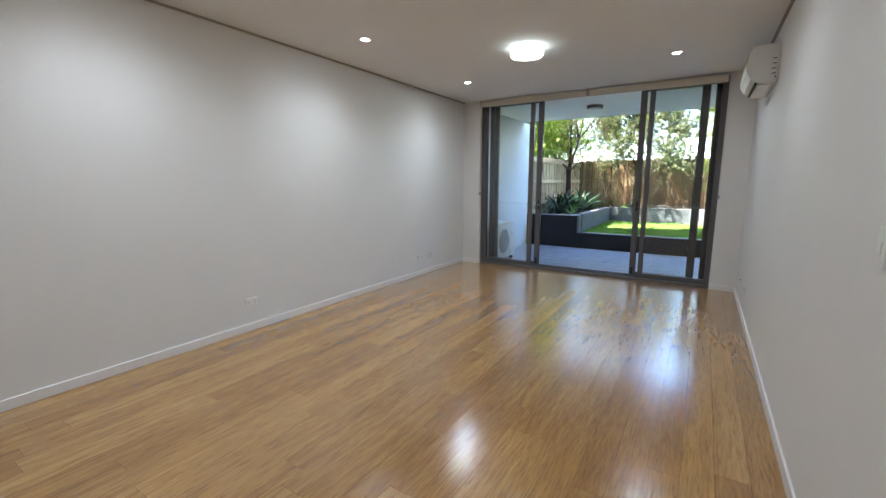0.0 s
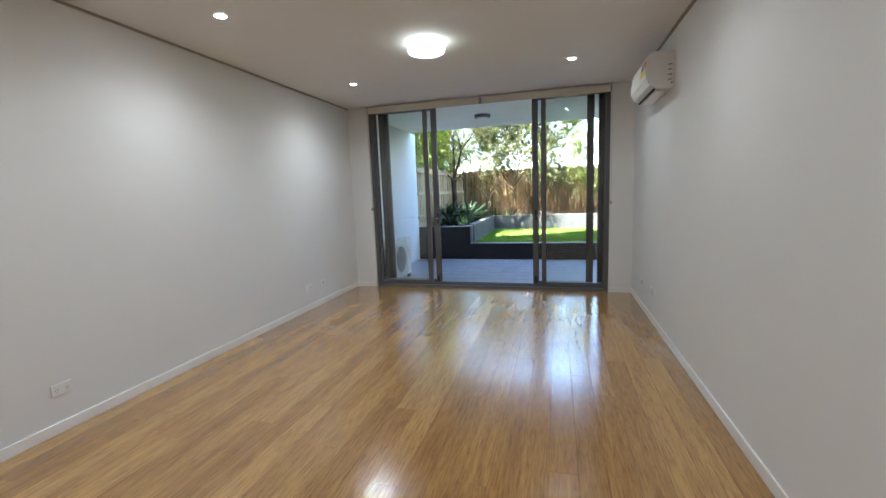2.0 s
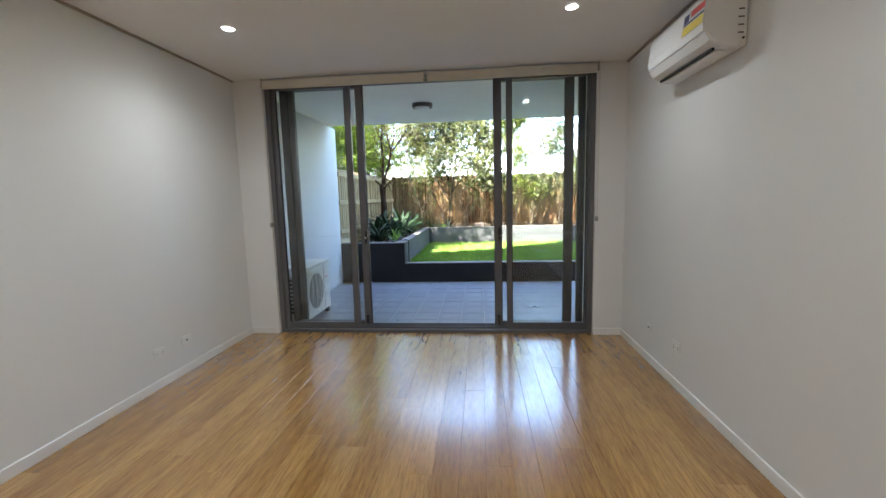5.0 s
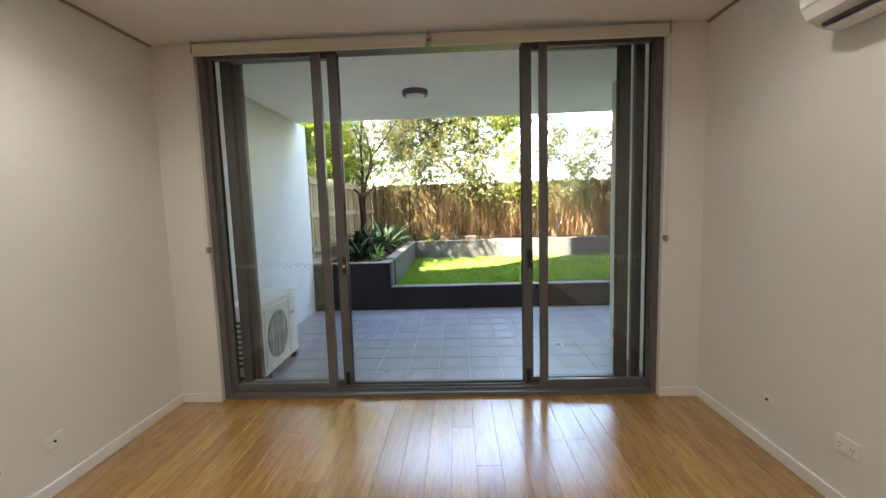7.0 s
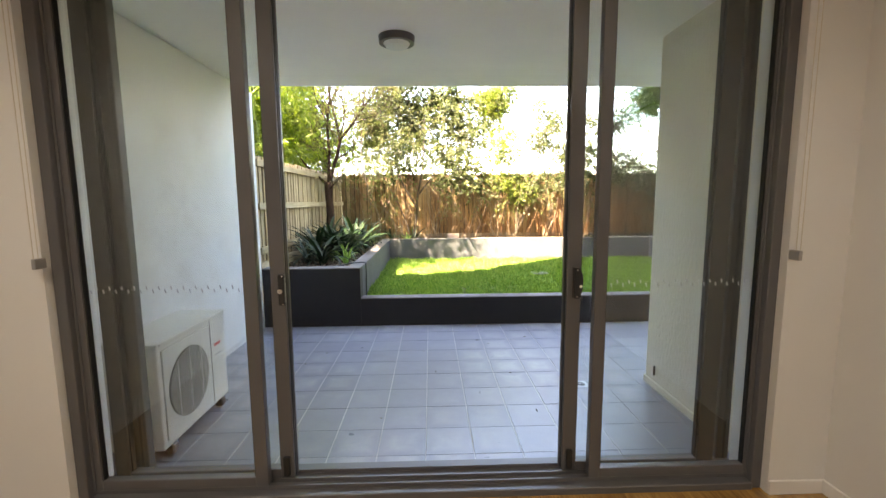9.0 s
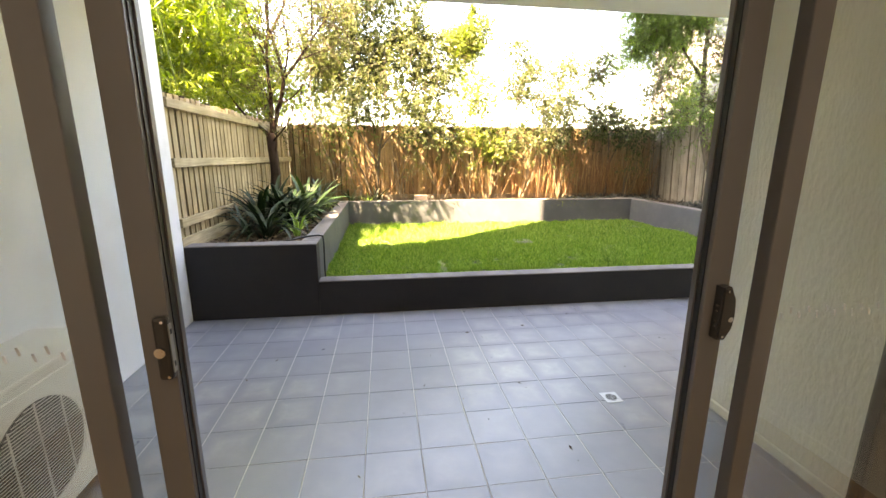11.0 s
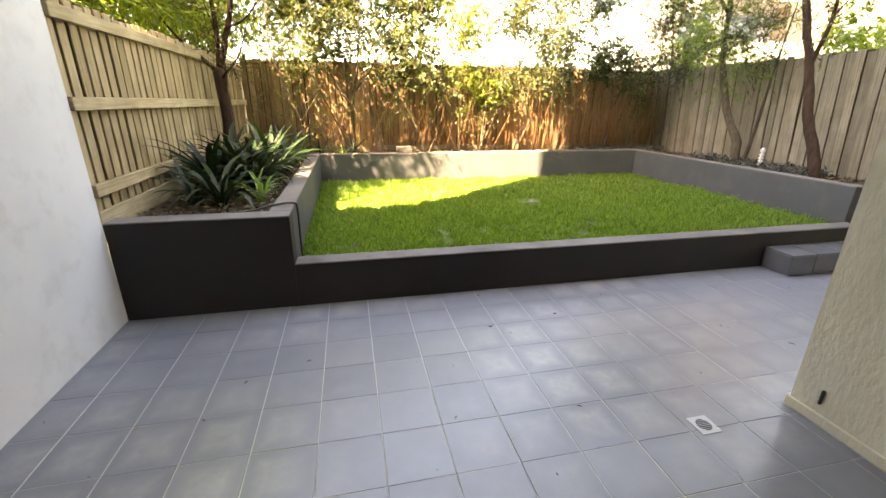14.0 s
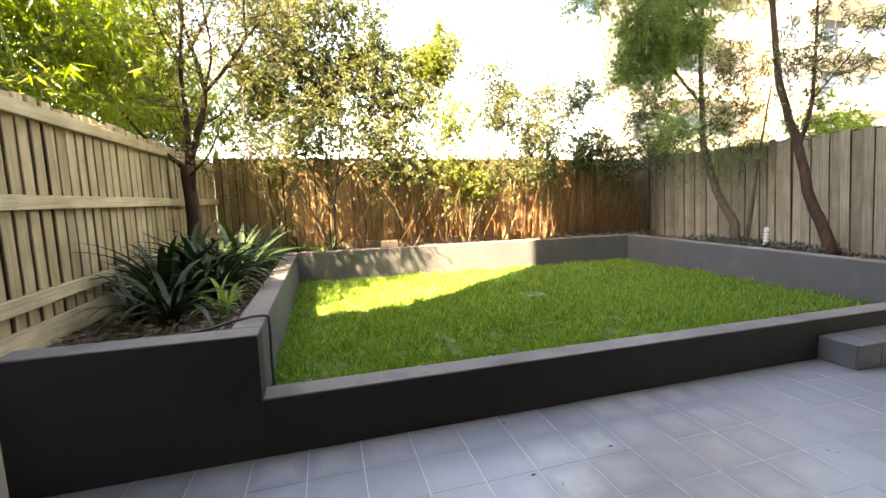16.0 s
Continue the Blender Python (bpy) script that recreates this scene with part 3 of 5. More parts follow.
def door_panel(x0, x1, y0, y1, label, left, right, lead=None):
    """A glazed panel; left and right: widths of its stiles; lead: 'left' or 'right' edge that carries the lock."""
    root = thing("sliding_door_panel", label, "door", "panels of the sliding door", ((x0 + x1) / 2, (y0 + y1) / 2, 0.055))
    z0, z1 = 0.055, 2.655
    ym = (y0 + y1) / 2
    # The rear stile of a sliding panel has its shade put into the colour.
    part("stile", box(x0, x0 + left, y0, y1, z0, z1, bevel=0.002), M["aluminium_shaded" if lead == "right" else "aluminium"], root)
    part("stile", box(x1 - right, x1, y0, y1, z0, z1, bevel=0.002), M["aluminium_shaded" if lead == "left" else "aluminium"], root)
    a, b = x0 + left, x1 - right
    part("bottom_rail", box(a, b, y0, y1, z0, z0 + 0.05, bevel=0.003), M["aluminium"], root)
    part("top_rail", box(a, b, y0, y1, z1 - 0.05, z1, bevel=0.003), M["aluminium"], root)
    pane = part("pane", box(a, b, ym - 0.003, ym + 0.003, z0 + 0.05, z1 - 0.05), M["pane"], root, "faintly green glass pane")
    pane.visible_shadow = False
    for xa, xb in ((a, a + 0.006), (b - 0.006, b)):
        part("seal", box(xa, xb, ym - 0.012, ym + 0.012, z0 + 0.05, z1 - 0.05), M["seal"], root)
    if lead:
        e = x0 if lead == "left" else x1
        s = 1 if lead == "left" else -1
        part("edge_seal", box(min(e, e - s * 0.003), max(e, e - s * 0.003), y0 + 0.014, y0 + 0.032, z0 + 0.01, z1 - 0.01), M["seal"], root, "black brush seal")
        part("meeting_lip", box(min(e - s * 0.007, e - s * 0.0005), max(e - s * 0.007, e - s * 0.0005), y0 + 0.033, y1, z0 + 0.01, z1 - 0.01), M["aluminium"], root)
        c = e + s * (0.05 if lead == "left" else 0.013)
        if lead == "left":
            # rounded finger-pull body, straight on the leading side
            body = bmesh.new()
            rim = [(c - 0.02, 0.98)]
            for k in range(9):
                a = radians(-62 + 124 * k / 8)
                rim.append((c - 0.012 + 0.034 * math.cos(a), 1.056 + 0.078 * math.sin(a) / math.sin(radians(62))))
            rim.append((c - 0.02, 1.132))
            front = [body.verts.new((x, y0 - 0.03, z)) for x, z in rim]
            back = [body.verts.new((x, y0, z)) for x, z in rim]
            body.faces.new(front)
            body.faces.new(back[::-1])
            for k in range(len(rim)):
                q = (k + 1) % len(rim)
                body.faces.new((front[k], front[q], back[q], back[k]))
            bmesh.ops.bevel(body, geom=[ed for ed in body.edges if all(abs(v.co.y - y0 + 0.03) < 1e-6 for v in ed.verts)], offset=0.004, segments=2, affect="EDGES")
            lock = part("lock", body, M["black"], root, "black curved lock body")
            part("keyhole", disc((c + 0.01, y0 - 0.031, 1.04), 0.0075, 0.004, 16, "Y"), M["chrome"], lock)
            for zz in (1.015, 1.03, 1.06, 1.075):
                part("pull_notch", box(c - 0.0225, c - 0.0195, y0 - 0.02, y0 - 0.012, zz, zz + 0.005), M["chrome"], lock)
        else:
            lock = part("lock", add_box(bmesh.new(), c - 0.016, c + 0.016, y0 - 0.024, y0, 0.962, 1.118, bevel=0.008, seg=2), M["black"], root, "black lock body")
            part("thumb_turn", disc((c - 0.003, y0 - 0.027, 1.035), 0.012, 0.008, 18, "Y"), M["chrome"], lock, "worn round thumb turn")
            part("edge_plate", box(c + 0.016, c + 0.0185, y0 - 0.02, y0 - 0.004, 0.98, 1.1, bevel=0.001), M["steel"], lock, "worn metal edge plate")
            for zz in (0.995, 1.075):
                part("latch_slot", box(c + 0.0183, c + 0.0192, y0 - 0.015, y0 - 0.009, zz, zz + 0.012), M["slot"], lock)
        for zz in ((0.99, 1.122) if lead == "left" else (0.972, 1.108)):
            part("screw", disc((c - s * 0.008, y0 - (0.0315 if lead == "left" else 0.0255), zz), 0.0035, 0.003, 10, "Y"), M["chrome"], lock)
        part("floor_bolt", box(e + s * 0.018, e + s * 0.05, y0 - 0.022, y0, 0.075, 0.18, bevel=0.006, seg=2), M["black"], root, "small black bolt near the sill")
    return root, a, b, ym


fixed_r, fa, fb, fy = door_panel(-0.597, DX1 - 0.0605, 6.612, 6.655, "fixed glazed door panel in grey aluminium", 0.056, 0.006)
fixed_l, ga, gb, gy = door_panel(DX0 + 0.0605, -2.205, 6.612, 6.655, "fixed glazed door panel in grey aluminium", 0.03, 0.062)
slide_r, _, _, _ = door_panel(-0.716, 0.088, 6.672, 6.722, "open sliding glazed door panel with a black curved lock", 0.07, 0.086, "left")
slide_l, _, _, _ = door_panel(-2.987, -2.095, 6.672, 6.722, "open sliding glazed door panel with a black keyed lock", 0.07, 0.068, "right")
for xs in (0.148, -2.933):
    root = thing("door_stacker_stile", "narrow grey aluminium interlock stile on the outer track", "door", at=(xs, 6.75, 0.055))
    part("stile", box(xs, xs + 0.07, 6.735, 6.785, 0.056, 2.654, bevel=0.004), M["aluminium_shaded"], root)
    part("groove", box(xs + 0.034, xs + 0.046, 6.7335, 6.735, 0.06, 2.65), M["seal"], root)
# safety dashes on the glass
dash = to_mesh("decal_dash", box(-0.003, 0.003, -0.0006, 0.0006, -0.01, 0.01), M["decal"])
for root, a, b, y in ((fixed_r, fa, fb, fy), (fixed_l, ga, gb, gy)):
    n = 25
    for i in range(n):
        x = a + 0.03 + (b - a - 0.06) * i / (n - 1)
        ob = piece("decal_dash", dash, root, pose(x, y - 0.0042, 1.052 + (0.012 if i % 2 else -0.004), 0, -12, 0))
        ob.matrix_parent_inverse = Matrix.Translation(root.location).inverted()

# roller blinds rolled up over the door
for x0, x1 in ((-3.075, -1.392), (-1.382, 0.272)):
    root = thing("roller_blind", "cream roller blind rolled up above the sliding door", "blind", "blinds above the door", ((x0 + x1) / 2, 6.5, 2.6))
    part("fabric_roll", disc(((x0 + x1) / 2, 6.495, 2.65), 0.031, x1 - x0 - 0.03, 20, "X"), M["blind"], root, smooth=False)
    part("fabric_drop", box(x0 + 0.015, x1 - 0.015, 6.465, 6.468, 2.60, 2.655), M["blind"], root)
    part("bottom_bar", box(x0 + 0.015, x1 - 0.015, 6.457, 6.474, 2.584, 2.602, bevel=0.004), M["blind"], root)
    for xx in (x0, x1 - 0.008):
        part("bracket", box(xx, xx + 0.008, 6.465, 6.534, 2.605, 2.695, bevel=0.002), M["chrome"], root)
    outer = x0 - 0.012 if x0 < -2 else x1 + 0.012
    for y in (6.484, 6.506):
        part("bead_chain", add_tube(bmesh.new(), [(outer, y, 2.65), (outer, y, 1.9), (outer, y, 1.21)], [0.0016] * 3, 6), M["blind"], root)
    part("chain_holder", box(outer - 0.009, outer + 0.009, 6.478, 6.534, 1.18, 1.225, bevel=0.003), M["chain_grey"], root, "small grey chain tensioner")


# ---- lights and fittings ----
def downlight(x, y):
    root = thing("downlight", "small round recessed downlight, lit", "light", "ceiling downlights", (x, y, ZC))
    bm = bmesh.new()
    ring = []
    for r, z in ((0.047, ZC - 0.001), (0.046, ZC - 0.005), (0.036, ZC - 0.006), (0.033, ZC - 0.001)):
        ring.append([bm.verts.new((x + r * math.cos(a), y + r * math.sin(a), z)) for a in [2 * math.pi * k / 28 for k in range(28)]])
    for p, q in zip(ring, ring[1:]):
        for k in range(28):
            bm.faces.new((p[k], p[(k + 1) % 28], q[(k + 1) % 28], q[k]))
    part("trim_ring", bm, M["white_plastic"], root, smooth=True)
    lens = part("lens", disc((x, y, ZC - 0.0025), 0.034, 0.002, 24), M["led"], root, "glowing white lens")
    lens.visible_shadow = False


for dx, dy in DOWNLIGHTS:
    downlight(dx, dy)

def ceiling_light(LX, LY):
    lamp_root = thing("ceiling_light", "round white acrylic ceiling light, switched on", "light", "ceiling lights", (LX, LY, ZC))
    part("base_plate", disc((LX, LY, ZC - 0.006), 0.135, 0.012, 40), M["white_plastic"], lamp_root)
    bm = bmesh.new()
    prof = [(0.152, -0.012), (0.16, -0.018), (0.16, -0.07), (0.153, -0.082), (0.132, -0.088), (0.05, -0.091)]
    rings = [[bm.verts.new((LX + r * math.cos(2 * math.pi * k / 48), LY + r * math.sin(2 * math.pi * k / 48), ZC + z)) for k in range(48)] for r, z in prof]
    for p, q in zip(rings, rings[1:]):
        for k in range(48):
            bm.faces.new((p[k], p[(k + 1) % 48], q[(k + 1) % 48], q[k]))
    bm.faces.new(rings[-1])
    bm.faces.new(rings[0])
    part("diffuser", bm, M["diffuser"], lamp_root, "glowing acrylic drum")


ceiling_light(-1.48, 4.33)
ceiling_light(-1.48, 2.1)


def wall_plate(x, y, z, side, w, h, label, kind_of):
    """A switch or outlet plate on a wall that faces side (+1 to the east, -1 to the west)."""
    root = thing("wall_outlet" if kind_of != "switch" else "light_switch", label, "outlet" if kind_of != "switch" else "switch", at=(x, y, z))
    xo = x + side * 0.009
    part("plate", box(min(x, xo), max(x, xo), y - w / 2, y + w / 2, z - h / 2, z + h / 2, bevel=0.003, seg=2), M["white_plastic"], root)
    xs = xo + side * 0.0012
    if kind_of == "power":
        for dy in (-0.03, 0.03):
            part("rocker", box(min(xo, xs + side * 0.002), max(xo, xs + side * 0.002), y + dy - 0.008, y + dy + 0.008, z + 0.012, z + 0.026, bevel=0.001), M["white_plastic"], root)
            for a, b in ((-0.007, 0.004), (0.007, 0.004), (0.0, -0.012)):
                part("pin_slot", box(min(xo - side * 0.0005, xs), max(xo - side * 0.0005, xs), y + dy + a - 0.0012, y + dy + a + 0.0012, z + b - 0.01, z + b - 0.001), M["slot"], root)
    elif kind_of == "socket":
        part("aerial_socket", disc((xo + side * 0.002, y, z), 0.007, 0.008, 16, "X"), M["slot"], root)
    else:
        part("rocker", box(min(xo, xs + side * 0.003), max(xo, xs + side * 0.003), y - 0.012, y + 0.012, z - 0.018, z + 0.018, bevel=0.001), M["white_plastic"], root)
    return root


wall_plate(XW, 5.51, 0.285, 1, 0.115, 0.075, "white aerial socket plate on the wall", "socket")
wall_plate(XW, 5.205, 0.283, 1, 0.115, 0.075, "white double power outlet low on the wall", "power")
wall_plate(XW, 2.45, 0.278, 1, 0.115, 0.075, "white double power outlet low on the wall", "power")
wall_plate(XE, 5.34, 0.318, -1, 0.115, 0.075, "white double power outlet low on the wall", "power")
wall_plate(XE, 5.83, 0.308, -1, 0.07, 0.05, "white aerial socket plate on the wall", "socket")
wall_plate(XE, 1.82, 1.21, -1, 0.07, 0.115, "white light switch plate on the wall", "switch")

# wall-mounted air conditioner
AY0, AY1, AZ0 = 4.73, 5.49, 2.222
ac = thing("air_conditioner", "white wall-mounted split air conditioner with an energy label", "air conditioner", at=(XE, (AY0 + AY1) / 2, AZ0))
prof = [(0.0, 0.0), (-0.03, -0.012), (-0.125, 0.0), (-0.185, 0.035), (-0.21, 0.075), (-0.215, 0.13), (-0.2, 0.255), (-0.185, 0.288), (-0.16, 0.3), (0.0, 0.3)]
bm = bmesh.new()
ends = [[bm.verts.new((XE + px, y, AZ0 + pz)) for px, pz in prof] for y in (AY0, AY1)]
for k in range(len(prof)):
    j = (k + 1) % len(prof)
    bm.faces.new((ends[0][k], ends[0][j], ends[1][j], ends[1][k]))
bm.faces.new(ends[0])
bm.faces.new(ends[1][::-1])
bmesh.ops.bevel(bm, geom=[e for e in bm.edges if len({round(v.co.y, 3) for v in e.verts}) == 1], offset=0.008, segments=2, affect="EDGES")
part("body", bm, M["white_plastic"], ac)
bm = bmesh.new()
fp = [(-0.218, 0.085), (-0.222, 0.13), (-0.207, 0.255), (-0.193, 0.285)]
e2 = [[bm.verts.new((XE + px - o, y, AZ0 + pz)) for px, pz in fp for o in (0,)] for y in (AY0 + 0.012, AY1 - 0.012) for o in (0,)]
e3 = [[bm.verts.new((XE + px + 0.012, y, AZ0 + pz)) for px, pz in fp] for y in (AY0 + 0.012, AY1 - 0.012)]
for a, b in zip(range(3), range(1, 4)):
    bm.faces.new((e2[0][a], e2[0][b], e2[1][b], e2[1][a]))
for q in (0, 1):
    bm.faces.new(e2[q] + e3[q][::-1])
bm.faces.new((e2[0][0], e2[1][0], e3[1][0], e3[0][0]))
bm.faces.new((e2[0][3], e2[1][3], e3[1][3], e3[0][3]))
front = part("front_panel", bm, M["white_plastic"], ac, "glossy white front panel")
part("air_slot", box(XE - 0.152, XE - 0.138, AY0 + 0.05, AY1 - 0.05, AZ0 - 0.006, AZ0 + 0.008), M["slot"], ac, "long dark outlet slot")
bm = box(XE - 0.135, XE - 0.04, AY0 + 0.05, AY1 - 0.05, AZ0 - 0.016, AZ0 - 0.008, bevel=0.003)
part("flap", bm, M["white_plastic"], ac)
for z in (0.06, 0.1, 0.14, 0.18):
    part("side_vent", box(XE - 0.05, XE - 0.02, AY0 - 0.002, AY0 + 0.004, AZ0 + z, AZ0 + z + 0.006), M["slot"], ac)
part("screw_cap", disc((XE - 0.02, AY0 - 0.001, AZ0 + 0.035), 0.006, 0.006, 12, "Y"), M["slot"], ac)


def on_front(y0, y1, s0, s1, lift):
    """A thin sheet on the front panel between two heights (0 to 1 of its middle stretch)."""
    bm = bmesh.new()
    def at(s):
        return XE - 0.222 + 0.015 * s - lift, AZ0 + 0.13 + 0.125 * s
    vs = []
    for y, s in ((y0, s0), (y1, s0), (y1, s1), (y0, s1)):
        x, z = at(s)
        vs.append(bm.verts.new((x, y, z)))
    bm.faces.new(vs)
    ext = bmesh.ops.extrude_face_region(bm, geom=bm.faces[:])
    for v in ext["geom"]:
        if isinstance(v, bmesh.types.BMVert):
            v.co.x -= 0.0006
    return bm


label_root = part("energy_label", on_front(4.745, 4.985, 0.0, 0.98, 0.0008), M["decal"], front, "energy rating label in white, yellow and red")
part("label_field", on_front(4.75, 4.98, 0.02, 0.42, 0.0018), M["yellow"], front)
part("label_band", on_front(4.75, 4.9, 0.66, 0.95, 0.0018), M["red"], front)
part("label_arc", on_front(4.75, 4.975, 0.46, 0.54, 0.0018), M["navy"], front)
part("label_text", on_front(4.92, 4.975, 0.57, 0.9, 0.0018), M["navy"], front)


# ---- patio ----
ZP = -0.09
structure("patio_wall_west", box(-3.66, -3.46, 6.80, 9.75, -0.3, 2.72), M["patio_wall"], "white rendered blade wall beside the patio")
structure("patio_wall_east", box(0.45, 12.0, 6.80, 8.03, -0.3, 2.72), M["coarse"], "cream textured render wall beside the door")
part("plinth", box(0.435, 0.449, 6.83, 8.045, ZP, -0.03, bevel=0.006), M["coarse"], bpy.data.objects["patio_wall_east"])
part("plinth", box(0.449, 12.0, 8.031, 8.045, ZP, -0.03, bevel=0.004), M["coarse"], bpy.data.objects["patio_wall_east"])
structure("patio_soffit", box(-3.66, 12.0, 6.80, 9.44, 2.72, 3.02), M["soffit"], "painted concrete slab over the patio")
structure("building_above", box(-3.66, 12.0, -3.0, 8.07, 3.02, 21.0), M["soffit"], "upper storeys of the rendered apartment block")
structure("blade_wall_above", box(-3.66, -3.46, 8.07, 9.75, 3.02, 21.0), M["patio_wall"], "rendered blade wall of the upper balconies")
for z in (3.02, 6.02, 9.02, 12.02, 15.02, 18.02):
    bm = box(-3.46, 12.0, 9.29, 9.44, z, z + 1.05)
    if z > 4:
        add_box(bm, -3.46, 12.0, 8.07, 9.44, z - 0.3, z)
    structure("balcony_above", bm, M["soffit"], "rendered balcony of an upper storey")
# Unseen block added to the left; its height sets the lawn's shadow edge.
bm = box(-18.0, -3.66, -3.0, 8.07, -0.3, 8.2)
add_box(bm, -18.0, -3.66, 8.07, 9.55, 2.68, 3.75)
structure("unseen_shading_wing", bm, M["soffit"], "unseen lower wing, added to shade the front of the lawn")
structure("ground", box(-300, 300, -300, 300, -0.6, -0.32), M["earth"], "bare earth around the block")
patio = structure("patio", box(-3.46, 12.0, 6.80, 9.75, -0.32, ZP - 0.002), M["grout"], "charcoal tiled patio with pale grout")

# outdoor condenser
OY0, OY1, OX0, OX1, OZ0, OZ1 = 7.06, 7.86, -3.34, -3.0, -0.03, 0.63
unit = thing("outdoor_condenser", "beige outdoor air-conditioning condenser standing against the rendered wall", "air conditioner", at=((OX0 + OX1) / 2, (OY0 + OY1) / 2, ZP))
part("body", box(OX0, OX1, OY0, OY1, OZ0, OZ1, bevel=0.012, seg=2), M["unit"], unit)
part("lid", box(OX0 - 0.006, OX1 + 0.008, OY0 - 0.006, OY1 + 0.006, OZ1 - 0.018, OZ1 + 0.008, bevel=0.006, seg=2), M["unit"], unit)
FY, FZ, FR = OY0 + 0.30, OZ0 + 0.325, 0.225
part("fan_frame", box(OX1, OX1 + 0.008, FY - 0.265, FY + 0.265, OZ0 + 0.045, OZ1 - 0.045, bevel=0.006), M["unit"], unit)
well = part("fan_well", disc((OX1 + 0.009, FY, FZ), FR, 0.003, 48, "X"), M["unit_dark"], unit, "dark fan opening behind the grille")
part("fan_hub", disc((OX1 + 0.012, FY, FZ), 0.06, 0.004, 24, "X"), M["unit_dark"], unit)
for k in range(3):
    bm = box(OX1 + 0.0105, OX1 + 0.0125, -0.05, 0.05, 0.05, 0.19, bevel=0.0)
    bmesh.ops.transform(bm, verts=bm.verts, matrix=Matrix.Translation((0, FY, FZ)) @ Matrix.Rotation(radians(120 * k + 20), 4, "X"))
    part("fan_blade", bm, M["unit_dark"], unit)
nw = 34
for i in range(nw):
    z = FZ - FR + 2 * FR * (i + 0.5) / nw
    half = math.sqrt(max(0.0, FR ** 2 - (z - FZ) ** 2))
    part("grille_wire", box(OX1 + 0.016, OX1 + 0.021, FY - half, FY + half, z - 0.0008, z + 0.0008), M["unit"], unit)
for dy in (-0.13, 0.0, 0.13):
    half = math.sqrt(FR ** 2 - dy ** 2)
    part("grille_stay", box(OX1 + 0.012, OX1 + 0.016, FY + dy - 0.003, FY + dy + 0.003, FZ - half, FZ + half), M["unit"], unit)
part("seam", box(OX1 - 0.001, OX1 + 0.002, OY0 + 0.585, OY0 + 0.588, OZ0 + 0.02, OZ1 - 0.02), M["slot"], unit)
part("badge", box(OX1 + 0.0005, OX1 + 0.002, OY0 + 0.63, OY0 + 0.72, OZ0 + 0.43, OZ0 + 0.452), M["red"], unit, "small faded red badge")
part("caption_bar", box(OX1 + 0.0005, OX1 + 0.002, OY0 + 0.64, OY0 + 0.73, OZ0 + 0.36, OZ0 + 0.366), M["unit_dark"], unit)
for y in (OY0 + 0.1, OY1 - 0.1):
    for x in (OX0 + 0.04, OX1 - 0.02):
        part("foot", box(x - 0.025, x + 0.03, y - 0.03, y + 0.03, ZP, OZ0 + 0.002, bevel=0.008), M["black"], unit, "black rubber foot")
for y in (OY0 + 0.02, OY1 - 0.02):
    part("screw", disc((OX1 + 0.009, y, OZ1 - 0.004), 0.005, 0.003, 10, "X"), M["slot"], unit)
for i in range(9):
    part("side_louvre", box(OX0 + 0.05, OX1 - 0.06, OY0 - 0.004, OY0 + 0.001, OZ0 + 0.1 + i * 0.05, OZ0 + 0.125 + i * 0.05), M["unit_dark"], unit)

# round light on the soffit
ol = thing("outdoor_ceiling_light", "dark round bulkhead light on the patio soffit, off", "light", at=(-1.633, 8.05, 2.72))
part("base", disc((-1.633, 8.05, 2.695), 0.135, 0.05, 36, radius2=0.14), M["aluminium"], ol)
part("lens", disc((-1.633, 8.05, 2.66), 0.085, 0.03, 32, radius2=0.105), M["white_plastic"], ol, "frosted lens")

# floor drain
dr = thing("floor_drain", "white square floor drain with dark grate in the tiles", "drain", at=(-0.132, 7.985, ZP))
part("frame", box(-0.132 - 0.058, -0.132 + 0.058, 7.985 - 0.058, 7.985 + 0.058, ZP + 0.0005, ZP + 0.004, bevel=0.001), M["decal"], dr)
for i in range(-3, 4):
    half = math.sqrt(0.037 ** 2 - (i * 0.011) ** 2)
    part("slot", box(-0.132 - half, -0.132 + half, 7.985 + i * 0.011 - 0.0033, 7.985 + i * 0.011 + 0.0033, ZP + 0.0035, ZP + 0.0048), M["slot"], dr)
hp = thing("wall_hinge_plate", "small dark metal fixing at the foot of the rendered wall", "fixing", at=(0.434, 7.89, 0.02))
part("plate", box(0.434, 0.4489, 7.885, 7.897, 0.02, 0.1, bevel=0.002), M["black"], hp)


# ---- garden ----
GY0, GX0, GX1, GYB, ZL, ZLOW, ZT = 9.75, -2.262, 3.4, 13.55, 0.19, 0.264, 0.645
FXW, FXE, FYN = -3.47, 4.4, 14.6
T = 0.17


def planter(name, x0, x1, y0, y1, z1, label, face="planter"):
    root = tagged(new(name), label, "planter wall", kind="structure")
    part("masonry", box(x0, x1, y0, y1, -0.32, z1 - 0.012, bevel=0.0012), M[face], root)
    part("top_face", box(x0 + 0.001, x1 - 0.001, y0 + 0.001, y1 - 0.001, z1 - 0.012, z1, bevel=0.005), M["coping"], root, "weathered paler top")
    return root


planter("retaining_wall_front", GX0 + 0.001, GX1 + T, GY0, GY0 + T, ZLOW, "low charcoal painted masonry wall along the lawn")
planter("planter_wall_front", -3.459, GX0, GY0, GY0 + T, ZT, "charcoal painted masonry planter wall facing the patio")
planter("planter_wall_west", GX0 - T, GX0, GY0 + T + 0.002, GYB + T, ZT, "charcoal painted masonry planter wall beside the lawn", "planter_lit")
planter("planter_wall_north", GX0 + 0.002, GX1 + T, GYB, GYB + T, ZT, "charcoal masonry planter wall at the back of the lawn, coloured lighter as lit", "planter_lit")
